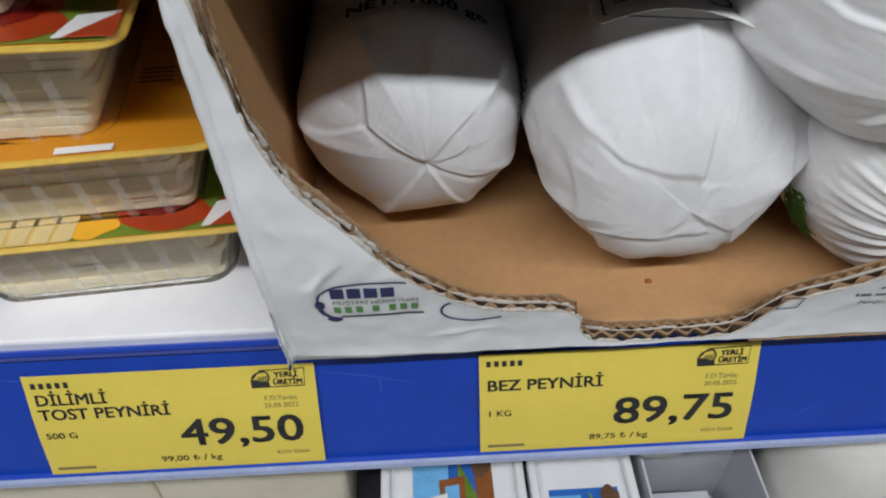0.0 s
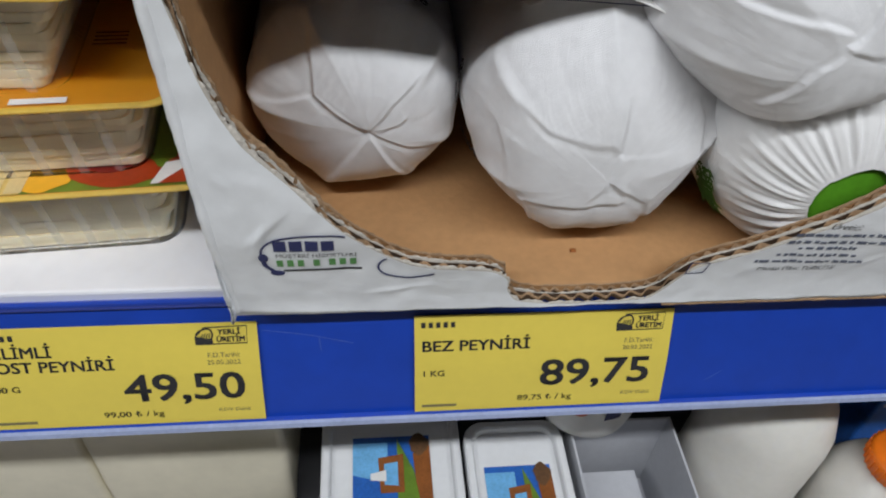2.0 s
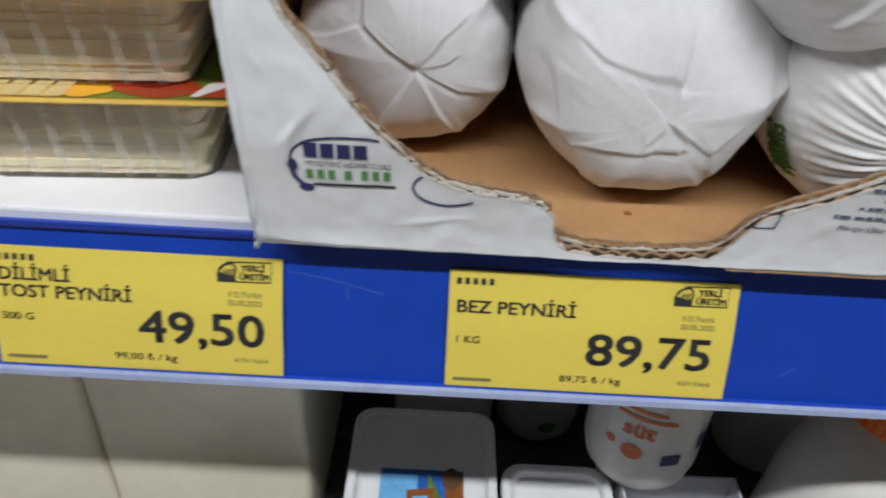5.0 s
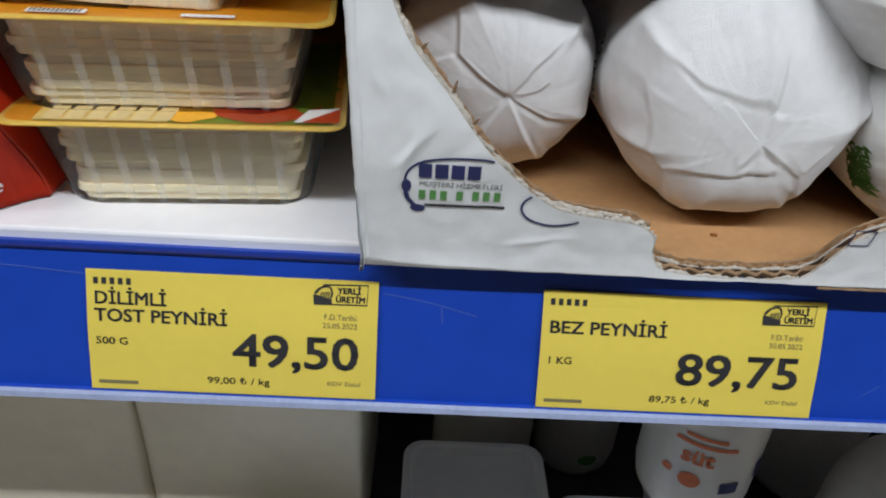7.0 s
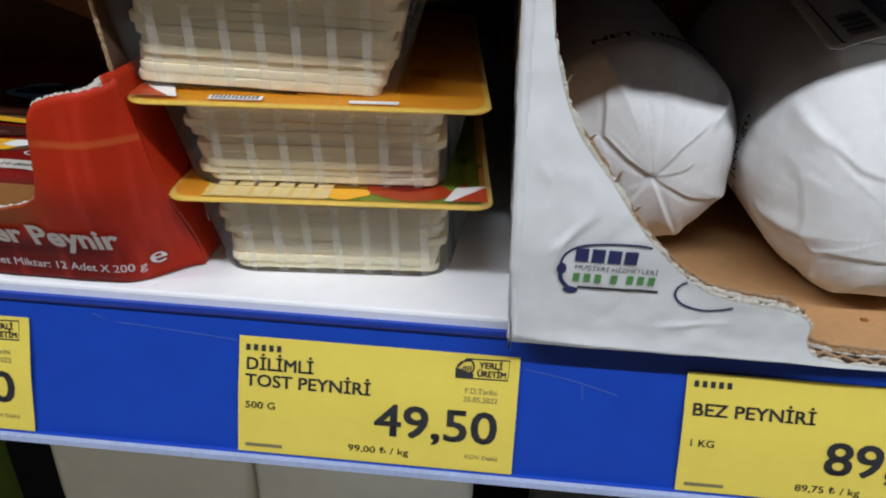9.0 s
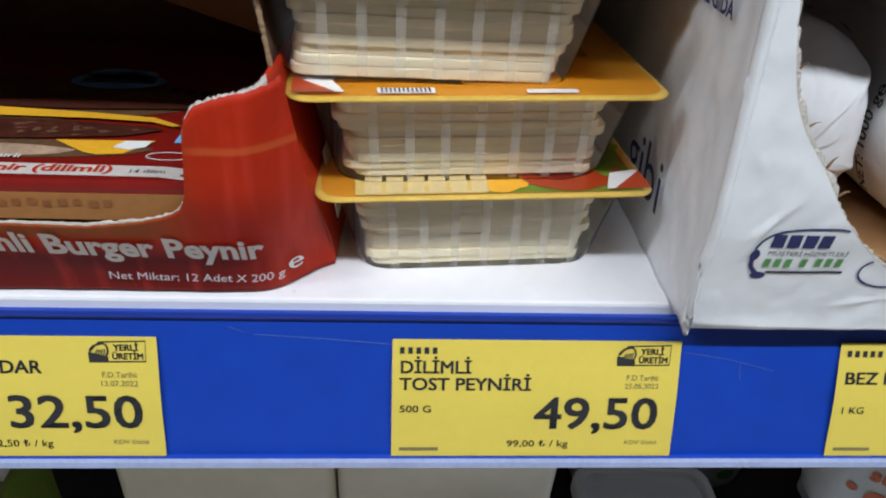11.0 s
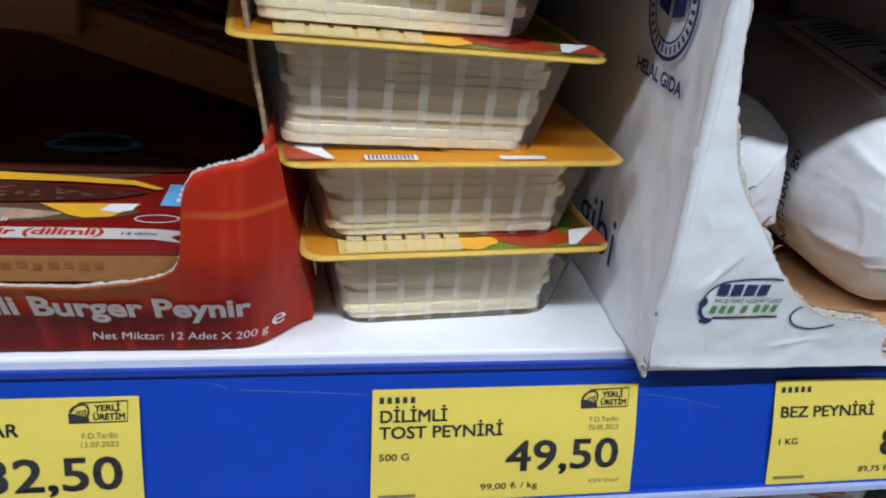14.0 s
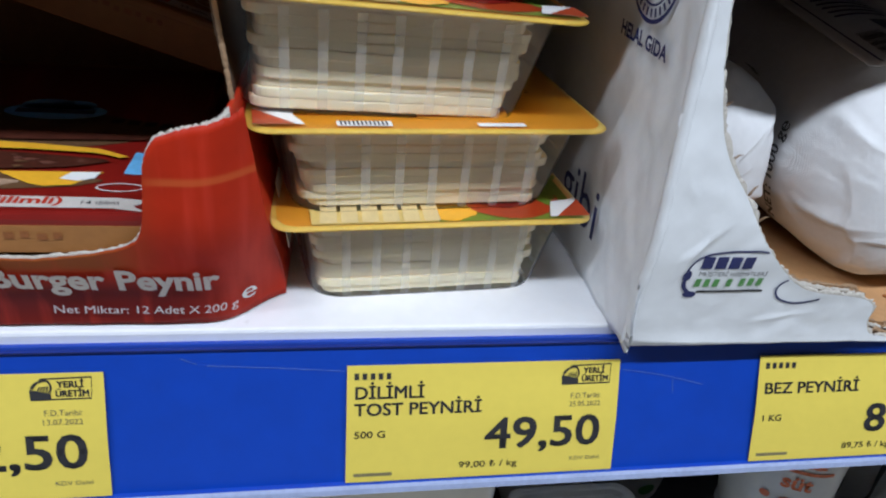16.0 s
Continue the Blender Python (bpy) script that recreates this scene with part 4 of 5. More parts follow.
# ------------------------------------------------------------------ trays of sliced cheese
def cheese_tray(label, left, right, z, kind="photo", h=0.0315, seed=0, roll=0.0):
    """A clear tapered tray of cheese slices under a printed film lid. left and right are its lid's front corners."""
    w = math.hypot(right[0] - left[0], right[1] - left[1]) + 0.002
    yaw = math.degrees(math.atan2(right[1] - left[1], right[0] - left[0]))
    d = 0.150
    t = thing("cheese_tray", label, "cheese tray", ((left[0] + right[0]) / 2, (left[1] + right[1]) / 2, z), (0, -roll, yaw), group="stacked cheese trays")
    rnd = random.Random(seed)
    out = rounded(w, d, 0.007)
    lid_rows = []
    for inset, zz in ((0.0, -0.0006), (-0.0002, -0.0002), (0.0005, 0.0002), (0.0018, 0.0004)):
        k = (w - 2 * inset) / w, (d - 2 * inset) / d
        lid_rows.append([(x * k[0], y * k[1] + d / 2, zz + 0.0007 * noise.noise((x * 40 + seed, y * 40, seed))) for x, y in out])
    rim = part("lid_rim", loft(lid_rows, cap0=False, cap1=False), M["lid_rim"], t, "glossy yellow lid rim", smooth=True)
    film = bmesh.new()
    film.faces.new([film.verts.new(p) for p in lid_rows[-1]])
    lid = part("lid", thick(film, (0, 0, -0.0003)), M["lid"], t)

    def on(u, v, lift=0.00055):
        return (u, v, 0.0005 + lift)

    def put(bm, ink, name, lift=0.00055):
        part(name, mapped(bm, lambda a, b: on(a, b, lift)), M[ink], lid)

    half = w / 2
    if kind == "photo":
        put(poly([(-half + 0.012, 0.0017), (half - 0.004, 0.0017), (half - 0.004, 0.09), (-half + 0.012, 0.09)]), "leaf", "printed_leaf", 0.0004)
        for k in range(6):
            x_ = -half + 0.0145 + 0.0066 * k
            put(poly([(x_, 0.0018), (x_ + 0.0052, 0.0018), (x_ + 0.0062, 0.0150), (x_ + 0.0010, 0.0160)]), "pale_print", "printed_slice", 0.0009)
        put(poly([(-half + 0.012, 0.0016), (-half + 0.052, 0.0016), (-half + 0.050, 0.03), (-half + 0.012, 0.03)]), "slice_print", "printed_slice", 0.0006)
        put(disc(0.004, 0.009, 0.010, 0.007, wob=0.1), "cheddar", "printed_pepper", 0.0007)
        put(disc(0.027, 0.015, 0.0175, 0.0128, wob=0.03), "tomato", "printed_tomato", 0.0008)
        put(disc(0.024, 0.0165, 0.010, 0.007, wob=0.08), "red2", "printed_tomato", 0.0010)
        put(merge(*[disc(half - 0.010 + rnd.uniform(-0.004, 0.002), 0.02 + 0.012 * k, 0.005, 0.008, wob=0.2) for k in range(5)]), "leaf", "printed_leaf", 0.0009)
        corner = 1
    else:
        corner = -1
        put(poly([(-0.030, 0.0022), (-0.014, 0.0022), (-0.014, 0.0062), (-0.030, 0.0062)]), "paper", "printed_patch", 0.0006)
        put(bars([(-0.029 + 0.0012 * k, 0.0026, 0.0005, 0.0032) for k in range(12)]), "ink", "bar_code", 0.0008)
        put(poly([(0.012, 0.0022), (0.027, 0.0022), (0.027, 0.005), (0.012, 0.005)]), "paper", "printed_patch", 0.0006)
        put(bars([(half - 0.026, 0.034 + 0.0024 * k, 0.010, 0.0010) for k in range(4)]), "brown_print", "printed_bar", 0.0006)
    c = corner * half
    put(poly([(c - corner * 0.0020, 0.0022), (c - corner * 0.0160, 0.0022), (c - corner * 0.0120, 0.0130), (c - corner * 0.0020, 0.0150)]), "paper", "printed_corner", 0.0011)
    put(poly([(c - corner * 0.0018, 0.0020), (c - corner * 0.0135, 0.0020), (c - corner * 0.0018, 0.0140)]), "tomato", "printed_corner", 0.0013)
    # clear tray
    rings = []
    steps = ((-0.0008, 0.0005), (-0.0012, 0.0050), (-0.004, 0.0062), (-h * 0.5, 0.0092), (-h * 0.85, 0.0118), (-h + 0.0018, 0.0130), (-h + 0.0003, 0.0155), (-h, 0.019))
    for zz, inset in steps:
        ring = rounded(w - 2 * inset, d - 2 * (0.0012 + 0.62 * inset), max(0.004, 0.012 - inset * 0.2), 6)
        rings.append([(x, y + d / 2 + 0.0015, zz) for x, y in ring])
    tub = part("tray", loft(rings, cap0=False), M["film"], t, "clear plastic tray", smooth=True)
    tub.visible_shadow = False
    for k in range(7):
        x = (k - 3) * (w - 0.036) / 7.0
        rib = []
        for zz, inset in ((-0.003, 0.0058), (-0.004, 0.0062), (-h * 0.5, 0.0092), (-h * 0.85, 0.0118), (-h + 0.0025, 0.0126)):
            y = 0.0027 + 0.62 * inset - 0.0006
            rib.append([(x - 0.0014 - 0.05 * zz, y + 0.0002, zz), (x - 0.05 * zz, y - 0.0003, zz), (x + 0.0014 - 0.05 * zz, y + 0.0002, zz)])
        part("rib", grid(rib), M["rib"], tub, smooth=True).visible_shadow = False
    # slices
    count = 11
    th = (h - 0.0025) / count
    sw, sd = w - 0.0335, d - 0.0255
    base = None
    for k in range(count):
        grow = 1 + 0.10 * (k / count)
        loc = Matrix.Translation((rnd.uniform(-0.0022, 0.0022), d / 2 + 0.0015 + rnd.uniform(-0.0006, 0.0006), -h + 0.0012 + th * k)) @ Matrix.Rotation(radians(rnd.uniform(-0.6, 0.6)), 4, "Z") @ Matrix.Diagonal((grow, 1.0 + 0.034 * k / count, 1, 1))
        if base is None:
            outl = rounded(sw, sd, 0.004, 4)
            dense = []
            for (x0, y0), (x1, y1) in zip(outl, outl[1:] + outl[:1]):
                m_ = max(1, int(math.hypot(x1 - x0, y1 - y0) / 0.004))
                dense += [(x0 + (x1 - x0) * i / m_, y0 + (y1 - y0) * i / m_) for i in range(m_)]
            rows = []
            for zz, ins in ((0.0, 0.00012), (0.0004, 0.0), (th - 0.0004, 0.0), (th, 0.00012)):
                rows.append([(x * (1 - 2 * ins / sw) + 0.0003 * noise.noise((x * 300, y * 300, zz * 900)), y * (1 - 2 * ins / sd) + 0.0003 * noise.noise((x * 300, y * 300, zz * 900 + 5)), zz) for x, y in dense])
            base = part("slice", loft(rows), M["cheese"], t, smooth=False)
            ob = base
        else:
            ob = new("slice", base.data)
            ob.parent = t
        ob.matrix_basis = loc
    return t


cheese_tray("clear tray of sliced cheese, printed yellow lid, on the shelf", (-0.0225, 0.0075), (0.0815, 0.0160), 1.0305, "photo", h=0.0337, seed=1)
cheese_tray("clear tray of sliced cheese with plain orange lid, stacked", (-0.0285, 0.0035), (0.0790, 0.0130), 1.0635, "plain", h=0.0318, seed=2)
cheese_tray("clear tray of sliced cheese, printed yellow lid, tilted, stacked", (-0.0410, -0.0005), (0.0650, 0.0085), 1.0985, "photo", h=0.0342, seed=3, roll=-2.2)
cheese_tray("clear tray of sliced toast cheese on top of the stack", (-0.0470, -0.0020), (0.0570, 0.0070), 1.1335, "plain", h=0.0335, seed=4, roll=-2.2)


# ------------------------------------------------------------------ red carton with packs
RCUT = [(-0.330, 1.0272), (-0.240, 1.0268), (-0.150, 1.0264), (-0.105, 1.0262), (-0.085, 1.0262), (-0.0700, 1.0285), (-0.0605, 1.0325), (-0.0575, 1.0385), (-0.0562, 1.0480), (-0.0552, 1.0570), (-0.0520, 1.0635), (-0.0455, 1.0664), (-0.0380, 1.0676), (-0.0325, 1.0690), (-0.0300, 1.0705)]


def red_y(x, z):
    f = smooth((z - SHELF) / 0.045)
    return 0.0075 - 0.012 * f + 0.017 * smooth((x + 0.048) / 0.030) ** 1.6


def red_edge(z):
    """How far right the red carton's corner reaches at a height."""
    low = min(z, 1.067) - 1.0
    return -0.0200 - 0.125 * max(0, low) - 0.9 * max(0, low) ** 2 - 0.13 * max(0, z - 1.067)


def red_panel(offset, drop, n=260, rows=26, ragged=0.0002, seed=1):
    rnd = random.Random(seed)
    cols, jag = [], 0.0
    for k in range(n + 1):
        s = (len(RCUT) - 1) * k / n
        x, z = lerp_curve(RCUT, s)
        jag = 0.6 * jag + rnd.uniform(-1, 1) * ragged
        z += jag - drop
        x = x - (0.0035 * smooth((s - 11.5) / 2) if offset else 0)
        xb = x if x < -0.07 else -0.07 + (x + 0.07) / 0.04 * 0.0500
        col = []
        for j in range(rows + 1):
            f = j / rows
            pz = SHELF + 0.0008 + (z - SHELF - 0.0008) * f
            px = xb + (x - xb) * f
            col.append((px, red_y(px, pz) + offset + 0.0006 * noise.noise((px * 60, pz * 60, 2)), pz))
        cols.append(col)
    return grid(cols)


def red_carton():
    t = thing("red_carton", "red printed display carton with a cut-out front, holding cheese packs", "carton")
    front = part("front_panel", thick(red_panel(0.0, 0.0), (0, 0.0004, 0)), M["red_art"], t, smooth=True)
    part("fluting", thick(red_panel(0.0006, -0.0004, ragged=0.0004, seed=4), (0, 0.0010, 0)), M["torn"], front, "grey torn board edge", smooth=True)
    part("inner_liner", thick(red_panel(0.0018, 0.0002, seed=7), (0, 0.0004, 0)), M["torn"], front, smooth=True)
    rows = []
    for k in range(41):
        f = k / 40
        rows.append([])
        for j in range(31):
            g = j / 30
            z = SHELF + 0.0008 + (1.0703 - SHELF) * g
            y0 = red_y(red_edge(z), z) + 0.0006
            y = y0 + (0.267 - y0) * f ** 1.4
            xx = red_edge(z) + 0.0009 * noise.noise((y * 50, z * 50, 6)) + 0.003 * smooth(f * 2)
            rows[-1].append((xx, y, z))
    side = part("side_panel", thick(grid(rows), (-0.0011, 0, 0)), M["red"], t, smooth=True)
    # Upper side is coloured dark for the shade between carton and trays.
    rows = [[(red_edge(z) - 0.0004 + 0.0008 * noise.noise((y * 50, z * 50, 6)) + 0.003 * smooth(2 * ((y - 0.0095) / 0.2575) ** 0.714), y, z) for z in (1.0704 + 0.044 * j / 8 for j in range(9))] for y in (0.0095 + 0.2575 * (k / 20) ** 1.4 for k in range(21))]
    part("upper_side", thick(grid(rows), (-0.0011, 0, 0)), M["board_shade"], side, "upper side coloured dark brown for the shade on it", smooth=True)
    edge = []
    for j in range(50):
        z = 1.0665 + 0.048 * j / 49
        r = 0.0007 + 0.0004 * noise.noise((z * 700, 2, 2))
        edge.append([(red_edge(z) - 0.0003 + r * math.cos(a), 0.0085 + r * math.sin(a) * 0.8, z) for a in (2 * math.pi * i / 8 for i in range(8))])
    part("torn_edge", loft(edge), M["kraft_cut"], side, "grey torn board edge")
    patch = [[(red_edge(z) + 0.0022 + 0.003 * smooth(2 * ((y - 0.017) / 0.25) ** 0.714), y, z) for z in (1.012, 1.018, 1.024, 1.030, 1.036)] for y in (0.030, 0.034, 0.038, 0.043)]
    part("side_label", thick(grid(patch), (-0.0003, 0, 0)), M["paper"], side, "white paper label")
    marks = [[(red_edge(z) + 0.0026 + 0.003 * smooth(2 * ((y - 0.017) / 0.25) ** 0.714), y, z) for z in (1.016, 1.024, 1.031)] for y in (0.0345, 0.0365)]
    part("side_label_bar", grid(marks), M["ink"], side)
    part("left_panel", boxed(-0.333, -0.331, 0.003, 0.27, SHELF + 0.0006, 1.13), M["red"], t)
    part("back_panel", boxed(-0.331, -0.03, 0.268, 0.270, SHELF + 0.0006, 1.13), M["kraft"], t)
    part("bottom_board", boxed(-0.330, -0.040, 0.016, 0.267, SHELF + 0.0003, SHELF + 0.0025), M["kraft"], t)

    def put(bm, ink, name, x, z, bow=0.0):
        part(name, mapped(bm, lambda a, b: (x + a, red_y(x + a, z + b + bow * a * a) - 0.0010, z + b + bow * a * a)), M[ink], front)

    put(text_bm("Dilimli Burger Peynir", 0.0088, "RIGHT", 0.045, squeeze=0.93), "ribbon", "lettering", -0.0392, 1.0128, 0.45)
    put(text_bm("Net Miktar: 12 Adet X 200 g", 0.0034, "RIGHT", 0.0, squeeze=0.97, slant=0.12), "paper", "lettering", -0.0345, 1.0020, 0.3)
    put(text_bm("℮", 0.0056, "LEFT", 0.03), "paper", "lettering", -0.0335, 1.0035)
    return t


def cheese_pack(label, m, w=0.150, d=0.135, h=0.020, skin="red2"):
    """A flat pack of burger cheese slices, its picture face up; the origin is at its front right lower corner."""
    t = thing("cheese_pack", label, "cheese pack", group="packs in the red carton")
    t.matrix_basis = m
    body = part("pack", boxed(-w, 0, 0, d, 0, h, 0.0018), M[skin], t)
    part("front_strip", boxed(-w + 0.002, -0.002, -0.0003, 0.002, 0.001, h - 0.0035), M["pack_side"], t, "brown front face with date stamp")
    for k in range(11):
        part("date_stamp", mapped(bars([(-0.075 + 0.0042 * k, h - 0.0078 + 0.0003 * (k % 3), 0.0022 + 0.0004 * (k % 2), 0.0021)]), lambda a, b: (a, -0.0006, b)), M["brown_print"], t)

    def put(bm, ink, name, lift):
        part(name, mapped(bm, lambda a, b: (a, b, h + lift)), M[ink], body)

    put(poly([(-w + 0.002, 0.0046), (-0.018, 0.0036), (-0.0085, 0.0014), (-0.0125, 0.0050), (-0.0080, 0.0085), (-0.018, 0.0102), (-w + 0.002, 0.0118)]), "ribbon", "printed_ribbon", 0.0002)
    put(mapped(text_bm("Burger Peynir (dilimli)", 0.0042, "RIGHT", 0.035, width=0.066), lambda a, b: (a - 0.0315, b + 0.0058, 0)), "red", "lettering", 0.0004)
    put(mapped(text_bm("14 dilim", 0.0024, "RIGHT", width=0.010), lambda a, b: (a - 0.0165, b + 0.0056, 0)), "ink", "lettering", 0.0004)
    put(mapped(text_bm("cheddar peynirli", 0.0024, "RIGHT", 0.02, width=0.030), lambda a, b: (a - 0.060, b + 0.0130, 0)), "paper", "lettering", 0.0009)
    put(disc(-0.075, 0.0620, 0.060, 0.0200, 40, 0.02), "bun", "printed_bun", 0.0002)
    put(disc(-0.060, 0.0205, 0.034, 0.0060, 30, 0.04), "bun", "printed_bun", 0.0003)
    put(disc(-0.068, 0.0190, 0.020, 0.0040, 24, 0.05), "onion", "printed_onion", 0.0004)
    put(poly([(-0.0550, 0.0262), (-0.0250, 0.0268), (-0.0320, 0.0175), (-0.0395, 0.0165), (-0.0440, 0.0180)]), "cheddar", "printed_slice", 0.0006)
    put(poly([(-0.0365, 0.0215), (-0.0340, 0.0262), (-0.0260, 0.0264), (-0.0268, 0.0220), (-0.0310, 0.0200)]), "paper", "printed_onion", 0.0007)
    put(disc(-0.075, 0.0338, 0.047, 0.0072, 40, 0.04), "patty", "printed_patty", 0.0008)
    rnd = random.Random(5)
    for k in range(46):
        a = rnd.uniform(0, 6.28)
        q = math.sqrt(rnd.random()) * 0.9
        put(disc(-0.075 + 0.047 * q * math.cos(a), 0.0338 + 0.0068 * q * math.sin(a), rnd.uniform(0.0008, 0.0024), rnd.uniform(0.0005, 0.0012), 7, 0.25), rnd.choice(("meat", "meat", "bun")), "printed_crumb", 0.0010 + 0.000004 * k)
    put(poly([(-0.130, 0.0530), (-0.090, 0.0505), (-0.050, 0.0465), (-0.0300, 0.0435), (-0.0200, 0.0375), (-0.0225, 0.0365), (-0.0300, 0.0400), (-0.050, 0.0420), (-0.090, 0.0430), (-0.130, 0.0435)]), "cheddar", "printed_slice", 0.0012)
    put(disc(-0.060, 0.0540, 0.048, 0.0035, 36, 0.08), "patty", "printed_patty", 0.0010)
    put(merge(disc(-0.052, 0.0760, 0.017, 0.0080), disc(-0.056, 0.0830, 0.009, 0.0055), disc(-0.047, 0.0825, 0.007, 0.0050)), "sky_print", "printed_mark", 0.0013)
    put(bars([(-0.065, 0.0735, 0.026, 0.0042)]), "navy", "printed_bar", 0.0015)
    for k in range(5):
        put(mapped(bars([(-0.032 + 0.0058 * k, 0.0660 - 0.0012 * k, 0.0042, 0.0042)]), lambda a, b: (a + 0.15 * (b - 0.066), b, 0)), "ink", "printed_bar", 0.0014)
    put(poly([(-0.0195, 0.0265), (-0.0120, 0.0260), (-0.0120, 0.0425), (-0.0190, 0.0430)]), "sky_print", "printed_patch", 0.0003)
    for k in range(3):
        put(bars([(-0.0150, 0.0290 + 0.0042 * k, 0.0020, 0.0026)]), "paper", "printed_bar", 0.0005)
    put(stroke([(-0.0185 + 0.0065 * math.cos(a), 0.0165 + 0.0026 * math.sin(a)) for a in (2 * math.pi * k / 20 for k in range(20))], 0.0004, True), "paper", "printed_line", 0.0005)
    return t


red_carton()
cheese_pack("red burger cheese pack lying flat in the red carton", pose(-0.0490, 0.0018, 1.0256, 0, 0, 0), h=0.0129)
cheese_pack("red burger cheese pack at the bottom of the red carton", pose(-0.0475, 0.0135, 0.9991, 0, 0, 0), h=0.0263)
cheese_pack("red burger cheese pack lying flat in the red carton", pose(-0.2010, 0.0018, 1.0256, 0, 0, 0), w=0.12, h=0.0129)
cheese_pack("red burger cheese pack at the bottom of the red carton", pose(-0.2010, 0.0135, 0.9991, 0, 0, 0), w=0.12, h=0.0263)
cheese_pack("red burger cheese pack tilted on the others in the dark", pose(-0.0420, 0.108, 1.0445, 4, 14, -12), w=0.11, d=0.12, h=0.019, skin="pack_side")
cheese_pack("red burger cheese pack lying further back in the dark", pose(-0.110, 0.112, 1.0700, 3, 6, 8), w=0.13, d=0.12, h=0.019, skin="pack_side")


# ------------------------------------------------------------------ lower shelf
LOW = SHELF + DOWN


def wrapped_block(label, x0, x1, y0, y1, z0, z1):
    t = thing("cheese_block", label, "cheese block", group="cream blocks on the lower shelf")
    bm = boxed(x0, x1, y0, y1, z0, z1, 0.005, 4)
    bmesh.ops.subdivide_edges(bm, edges=[e for e in bm.edges if e.calc_length() > 0.03], cuts=8, use_grid_fill=True)
    for v in bm.verts:
        v.co += Vector((0.0007 * noise.noise(v.co * 50), 0.0009 * noise.noise(v.co * 42), 0.0012 * noise.noise(v.co * 36)))
    part("wrap", bm, M["cream"], t, smooth=True)
    return t


wrapped_block("cream cheese block in glossy plastic wrap on the lower shelf", -0.0275, 0.0825, 0.060, 0.235, LOW, 0.915)
wrapped_block("cream cheese block in glossy plastic wrap on the lower shelf", -0.1350, -0.0287, 0.061, 0.235, LOW, 0.914)


def lidded_tub(label, x0, x1, y0, y1, z0, z1, picture=True):
    """A rectangular white tub with a raised lid rim and a pictured lid."""
    w, d, h = x1 - x0, y1 - y0, z1 - z0
    t = thing("cheese_tub", label, "cheese tub", ((x0 + x1) / 2, (y0 + y1) / 2, z0), group="white tubs on the lower shelf")
    rings = [[(x, y, zz) for x, y in rounded(w - 2 * i, d - 2 * i, 0.012, 6)] for zz, i in ((0, 0.012), (0.002, 0.009), (h * 0.6, 0.005), (h - 0.008, 0.004))]
    part("tub", loft(rings), M["plastic"], t, smooth=True)
    rings = [[(x, y, zz) for x, y in rounded(w - 2 * i, d - 2 * i, max(0.004, 0.012 - i * 0.5), 6)] for zz, i in ((h - 0.0095, 0.0015), (h - 0.009, 0.0), (h - 0.001, 0.0002), (h, 0.0012), (h, 0.0042), (h - 0.0008, 0.0052), (h - 0.0048, 0.0060), (h - 0.0052, 0.008))]
    lid = part("lid", loft(rings, cap0=True), M["plastic"], t, smooth=False)
    if picture:
        z = h - 0.0048

        def put(bm, ink, name, lift):
            part(name, mapped(bm, lambda a, b: (a, b, z + lift)), M[ink], lid)

        px, py0, py1 = 0.011 + 0.142 * w, -d / 2 + 0.012, d / 2 - (0.040 if w > 0.07 else 0.028)
        put(poly([(-px, py0), (px, py0), (px, py1), (-px, py1)]), "blue_print", "picture", 0.0)
        put(poly([(-px, py1 - 0.004), (-px * 0.1, py1 - 0.004), (-px * 0.1, py1 - 0.03), (-px, py1 - 0.024)]), "sky_print", "picture_sky", 0.0003)
        put(poly([(px * 0.15, py1 - 0.002), (px * 0.55, py1 - 0.022), (px, py0), (px * 0.1, py0)]), "leaf", "picture_leaf", 0.0004)
        put(poly([(px * 0.55, py1 - 0.012), (px, py1 - 0.004), (px, py0), (px * 0.95, py0), (px * 0.6, py1 - 0.03)]), "brown_print", "picture_bread", 0.0005)
        put(disc(px * 0.72, py1 - 0.006, px * 0.26, 0.007, 20, 0.1), "bun", "picture_bread", 0.0006)
        put(poly([(-px * 0.35, py1 - 0.014), (px * 0.3, py1 - 0.012), (px * 0.3, py1 - 0.036), (-px * 0.3, py1 - 0.036)]), "brown_print", "picture_frame", 0.0006)
        put(poly([(-px * 0.2, py1 - 0.018), (px * 0.15, py1 - 0.017), (px * 0.15, py1 - 0.032), (-px * 0.2, py1 - 0.031)]), "sky_print", "picture_mark", 0.0008)
        put(poly([(-px * 0.55, py1 - 0.024), (-px * 0.15, py1 - 0.022), (-px * 0.15, py1 - 0.029), (-px * 0.55, py1 - 0.028)]), "paper", "picture_mark", 0.0009)
    return t


lidded_tub("white lidded cheese tub with a blue food picture on the lid", 0.1035, 0.1845, -0.024, 0.106, LOW, 0.801)
lidded_tub("plain white tub in front of the cream block", 0.0000, 0.0900, -0.085, 0.0220, LOW, 0.8035, False)
lidded_tub("white lidded cheese tub with a picture on the lid, beside another", 0.1870, 0.2470, -0.050, 0.072, LOW, 0.799)


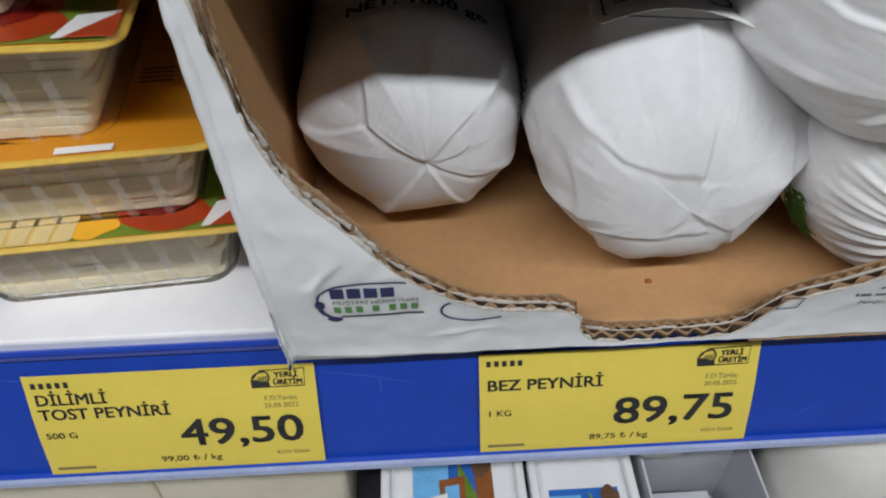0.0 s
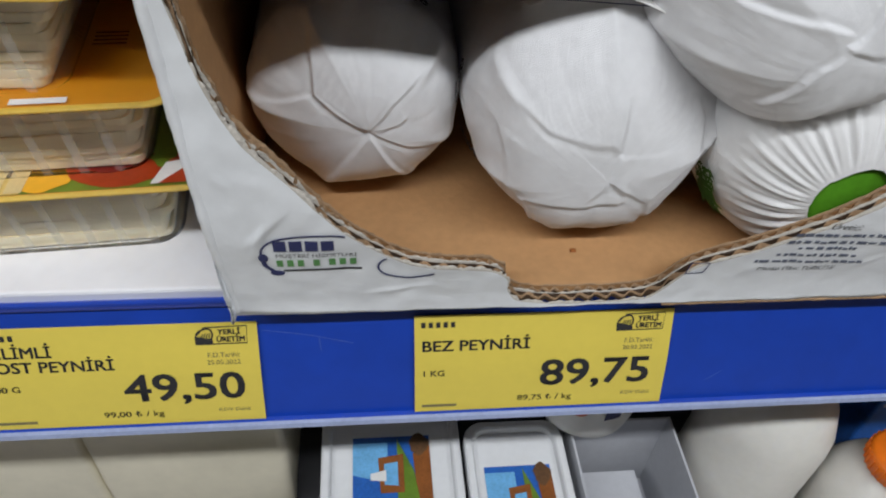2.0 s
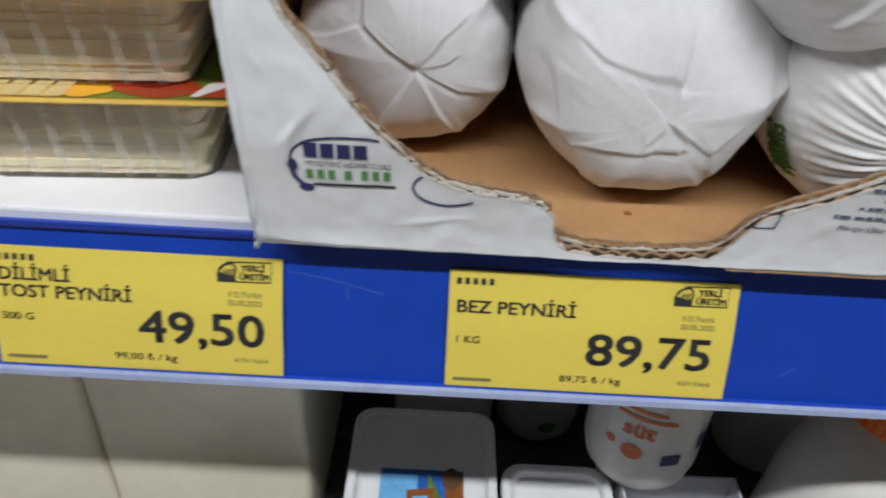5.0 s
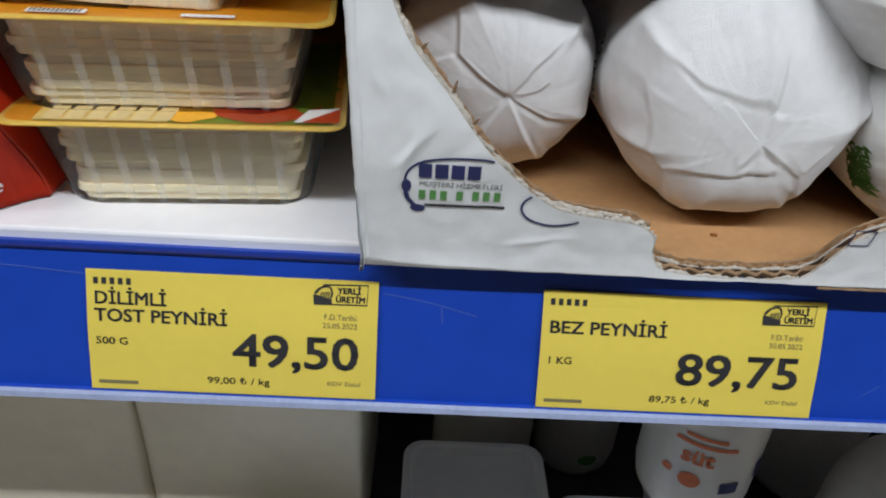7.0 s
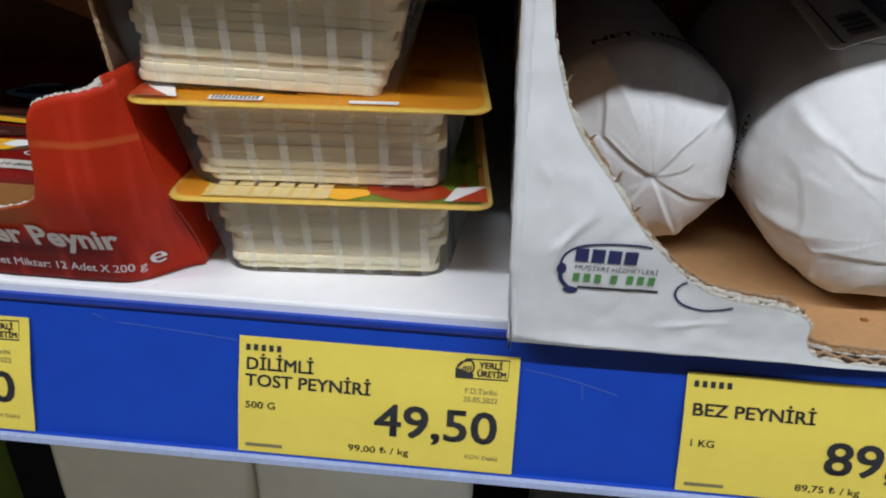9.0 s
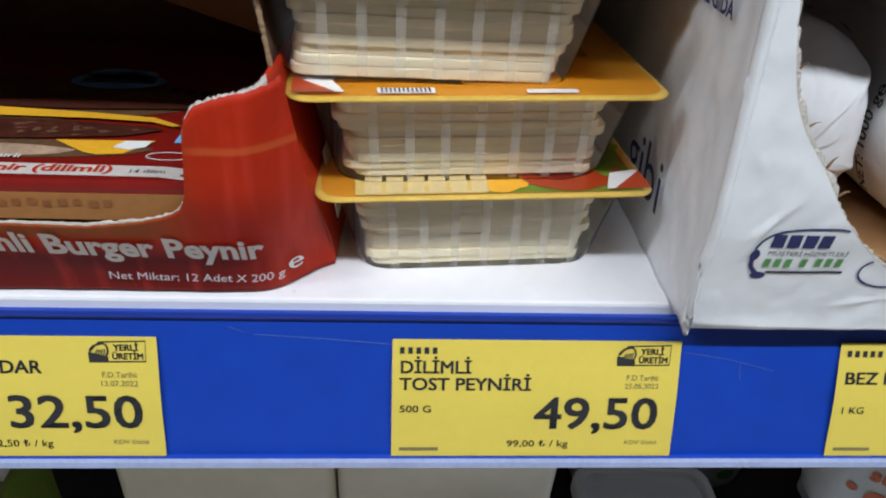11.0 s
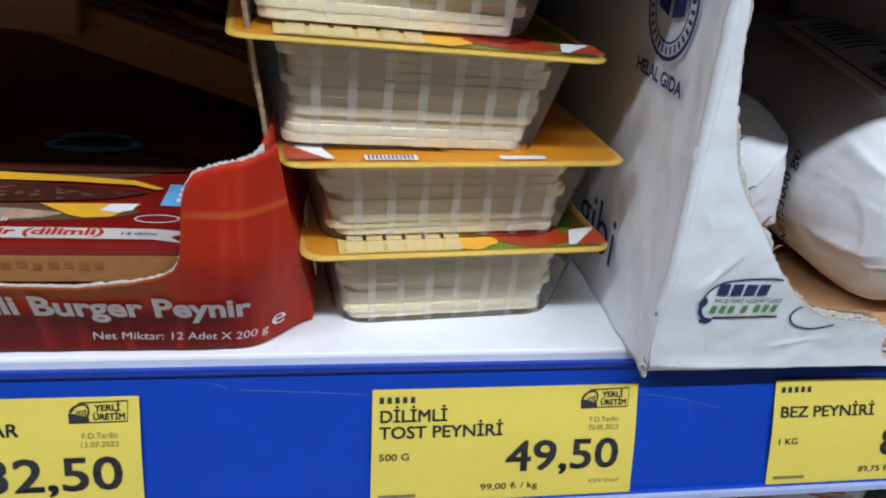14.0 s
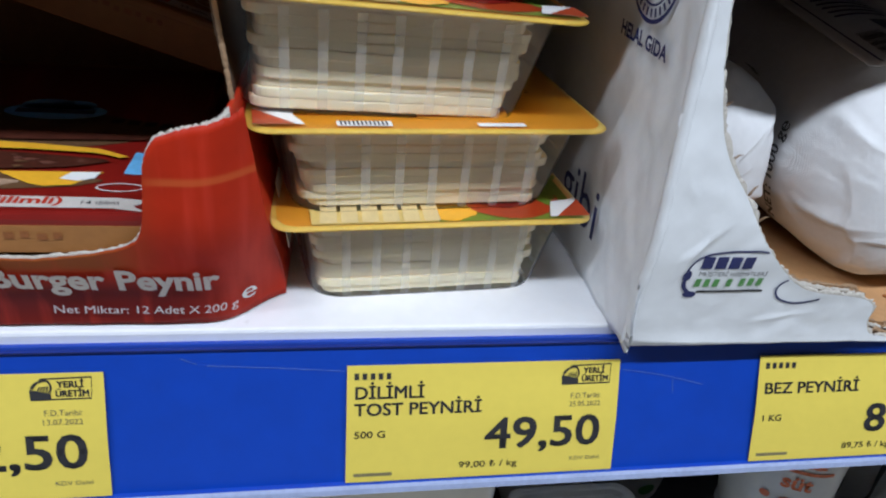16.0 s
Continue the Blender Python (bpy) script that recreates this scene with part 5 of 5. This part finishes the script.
def card_tray(label, x0, x1, y0, y1, z0, z1):
    t = thing("card_tray", label, "box")
    part("bottom", boxed(x0, x1, y0, y1, z0, z0 + 0.002), M["grey_card"], t)
    for a in ((x0, x0 + 0.0016, y0, y1), (x1 - 0.0016, x1, y0, y1), (x0 + 0.0017, x1 - 0.0017, y0, y0 + 0.0016), (x0 + 0.0017, x1 - 0.0017, y1 - 0.0016, y1)):
        part("side", boxed(*a, z0 + 0.0021, z1, 0.0004), M["grey_card"], t)
    part("inner_flap", boxed(x0 + 0.004, x1 - 0.022, y0 + 0.004, y1 - 0.02, z1 - 0.030, z1 - 0.028), M["grey_card"], t)
    return t


card_tray("grey-white cardboard tray on the lower shelf", 0.2525, 0.3180, -0.060, 0.070, LOW, 0.798)


def drink_bottle(label, x, y, z, r, h, tilt=(0, 0, 0), cap=None, prints=True, material="milk", low=0.0):
    """A white plastic bottle with a rounded base, a shoulder, a neck and a cap."""
    t = thing("milk_bottle", label, "bottle", (x, y, z), tilt, group="bottles on the lower shelf")
    prof = [(r * 0.55, 0), (r * 0.8, 0.002), (r * 0.94, 0.008), (r, 0.018), (r, h * 0.55), (r * 0.97, h * 0.62), (r * 0.8, h * 0.74), (r * 0.5, h * 0.83), (r * 0.42, h * 0.86), (r * 0.42, h * 0.92)]
    body = part("body", lathe(prof, 48), M[material], t, smooth=True)
    if cap:
        c = part("cap", lathe([(r * 0.52, h * 0.87), (r * 0.56, h * 0.875), (r * 0.56, h * 0.97), (r * 0.50, h * 0.985), (r * 0.2, h * 0.987)], 40), M[cap], t, "orange screw cap", smooth=True)
        for k in range(30):
            a = 2 * math.pi * k / 30
            part("ridge", boxed(-0.0006, 0.0006, -0.0006, 0.0006, h * 0.88, h * 0.965), M[cap], c).location = (r * 0.565 * math.cos(a), r * 0.565 * math.sin(a), 0)
    if prints:
        def ring(a, b, lift=0.0005):
            q = -math.pi / 2 + a / r
            return ((r + lift) * math.cos(q), (r + lift) * math.sin(q), b - low)
        part("lettering", mapped(text_bm("süt", 0.0095, "CENTER", 0.04), lambda a, b: ring(a - 0.0135, b + 0.066)), M["orange_ink"], body)
        part("printed_heart", mapped(disc(-0.0145, 0.054, 0.0055, 0.0050), lambda a, b: ring(a, b)), M["orange_ink"], body)
        part("printed_heart", mapped(disc(-0.0265, 0.056, 0.0028, 0.0024), lambda a, b: ring(a, b)), M["orange_ink"], body)
        for x_, z_, w_, h_, ink in ((0.001, 0.048, 0.010, 0.0075, "navy"), (0.0205, 0.054, 0.008, 0.012, "navy"), (-0.026, 0.0775, 0.030, 0.0022, "orange_ink"), (-0.022, 0.0825, 0.020, 0.0020, "orange_ink")):
            part("printed_bar", mapped(bars([(x_, z_, w_, h_)]), lambda a, b: ring(a, b)), M[ink], body)
    return t


lidded_tub("small plain white tub under a milk bottle", 0.2430, 0.2830, 0.0730, 0.1080, LOW, 0.7968, False)
drink_bottle("white milk bottle with orange print standing at the back", 0.2630, 0.081, 0.7988, 0.0305, 0.150, low=0.018)
b2 = drink_bottle("white drink bottle with a green mark standing at the back", 0.2230, 0.175, LOW, 0.0290, 0.180, prints=False)
drink_bottle("plain white bottle behind the lidded tubs", 0.1560, 0.165, LOW, 0.0340, 0.19, prints=False)
part("printed_leaf", mapped(disc(0.004, 0.024, 0.0065, 0.0048), lambda a, b: ((0.0305) * math.cos(-math.pi / 2 + a / 0.03), 0.0305 * math.sin(-math.pi / 2 + a / 0.03), b)), M["green_ink"], next(c for c in b2.children if c.name.startswith("body")))
drink_bottle("white milk bottle leaning between its neighbours", 0.3820, 0.160, LOW + 0.004, 0.0340, 0.19, (4, -8, 0), "orange", prints=False)
drink_bottle("large white milk bottle with an orange cap, leaning over", 0.3620, 0.052, LOW + 0.007, 0.0380, 0.146, (-6, 8, 0), "orange", prints=False)
drink_bottle("white milk bottle with an orange cap near the shelf front", 0.4370, 0.022, LOW + 0.001, 0.0340, 0.100, (0, 0, 0), "orange", prints=False)
for x, y, w, col in ((-0.205, 0.03, 0.045, "leaf"), (-0.265, 0.05, 0.05, "blue_print"), (0.50, 0.08, 0.06, "blue_print")):
    p = thing("carton_pack", "small printed carton standing on the lower shelf", "carton", (x, y, LOW), group="printed cartons")
    part("pack", boxed(-w / 2, w / 2, 0, 0.06, 0, 0.125, 0.002), M[col], p)
    part("top_fold", boxed(-w / 2 + 0.002, w / 2 - 0.002, 0.026, 0.034, 0.1255, 0.136, 0.001), M["paper"], p)
    part("printed_band", boxed(-w / 2 + 0.004, w / 2 - 0.004, -0.0005, 0.001, 0.06, 0.10), M["paper"], p)
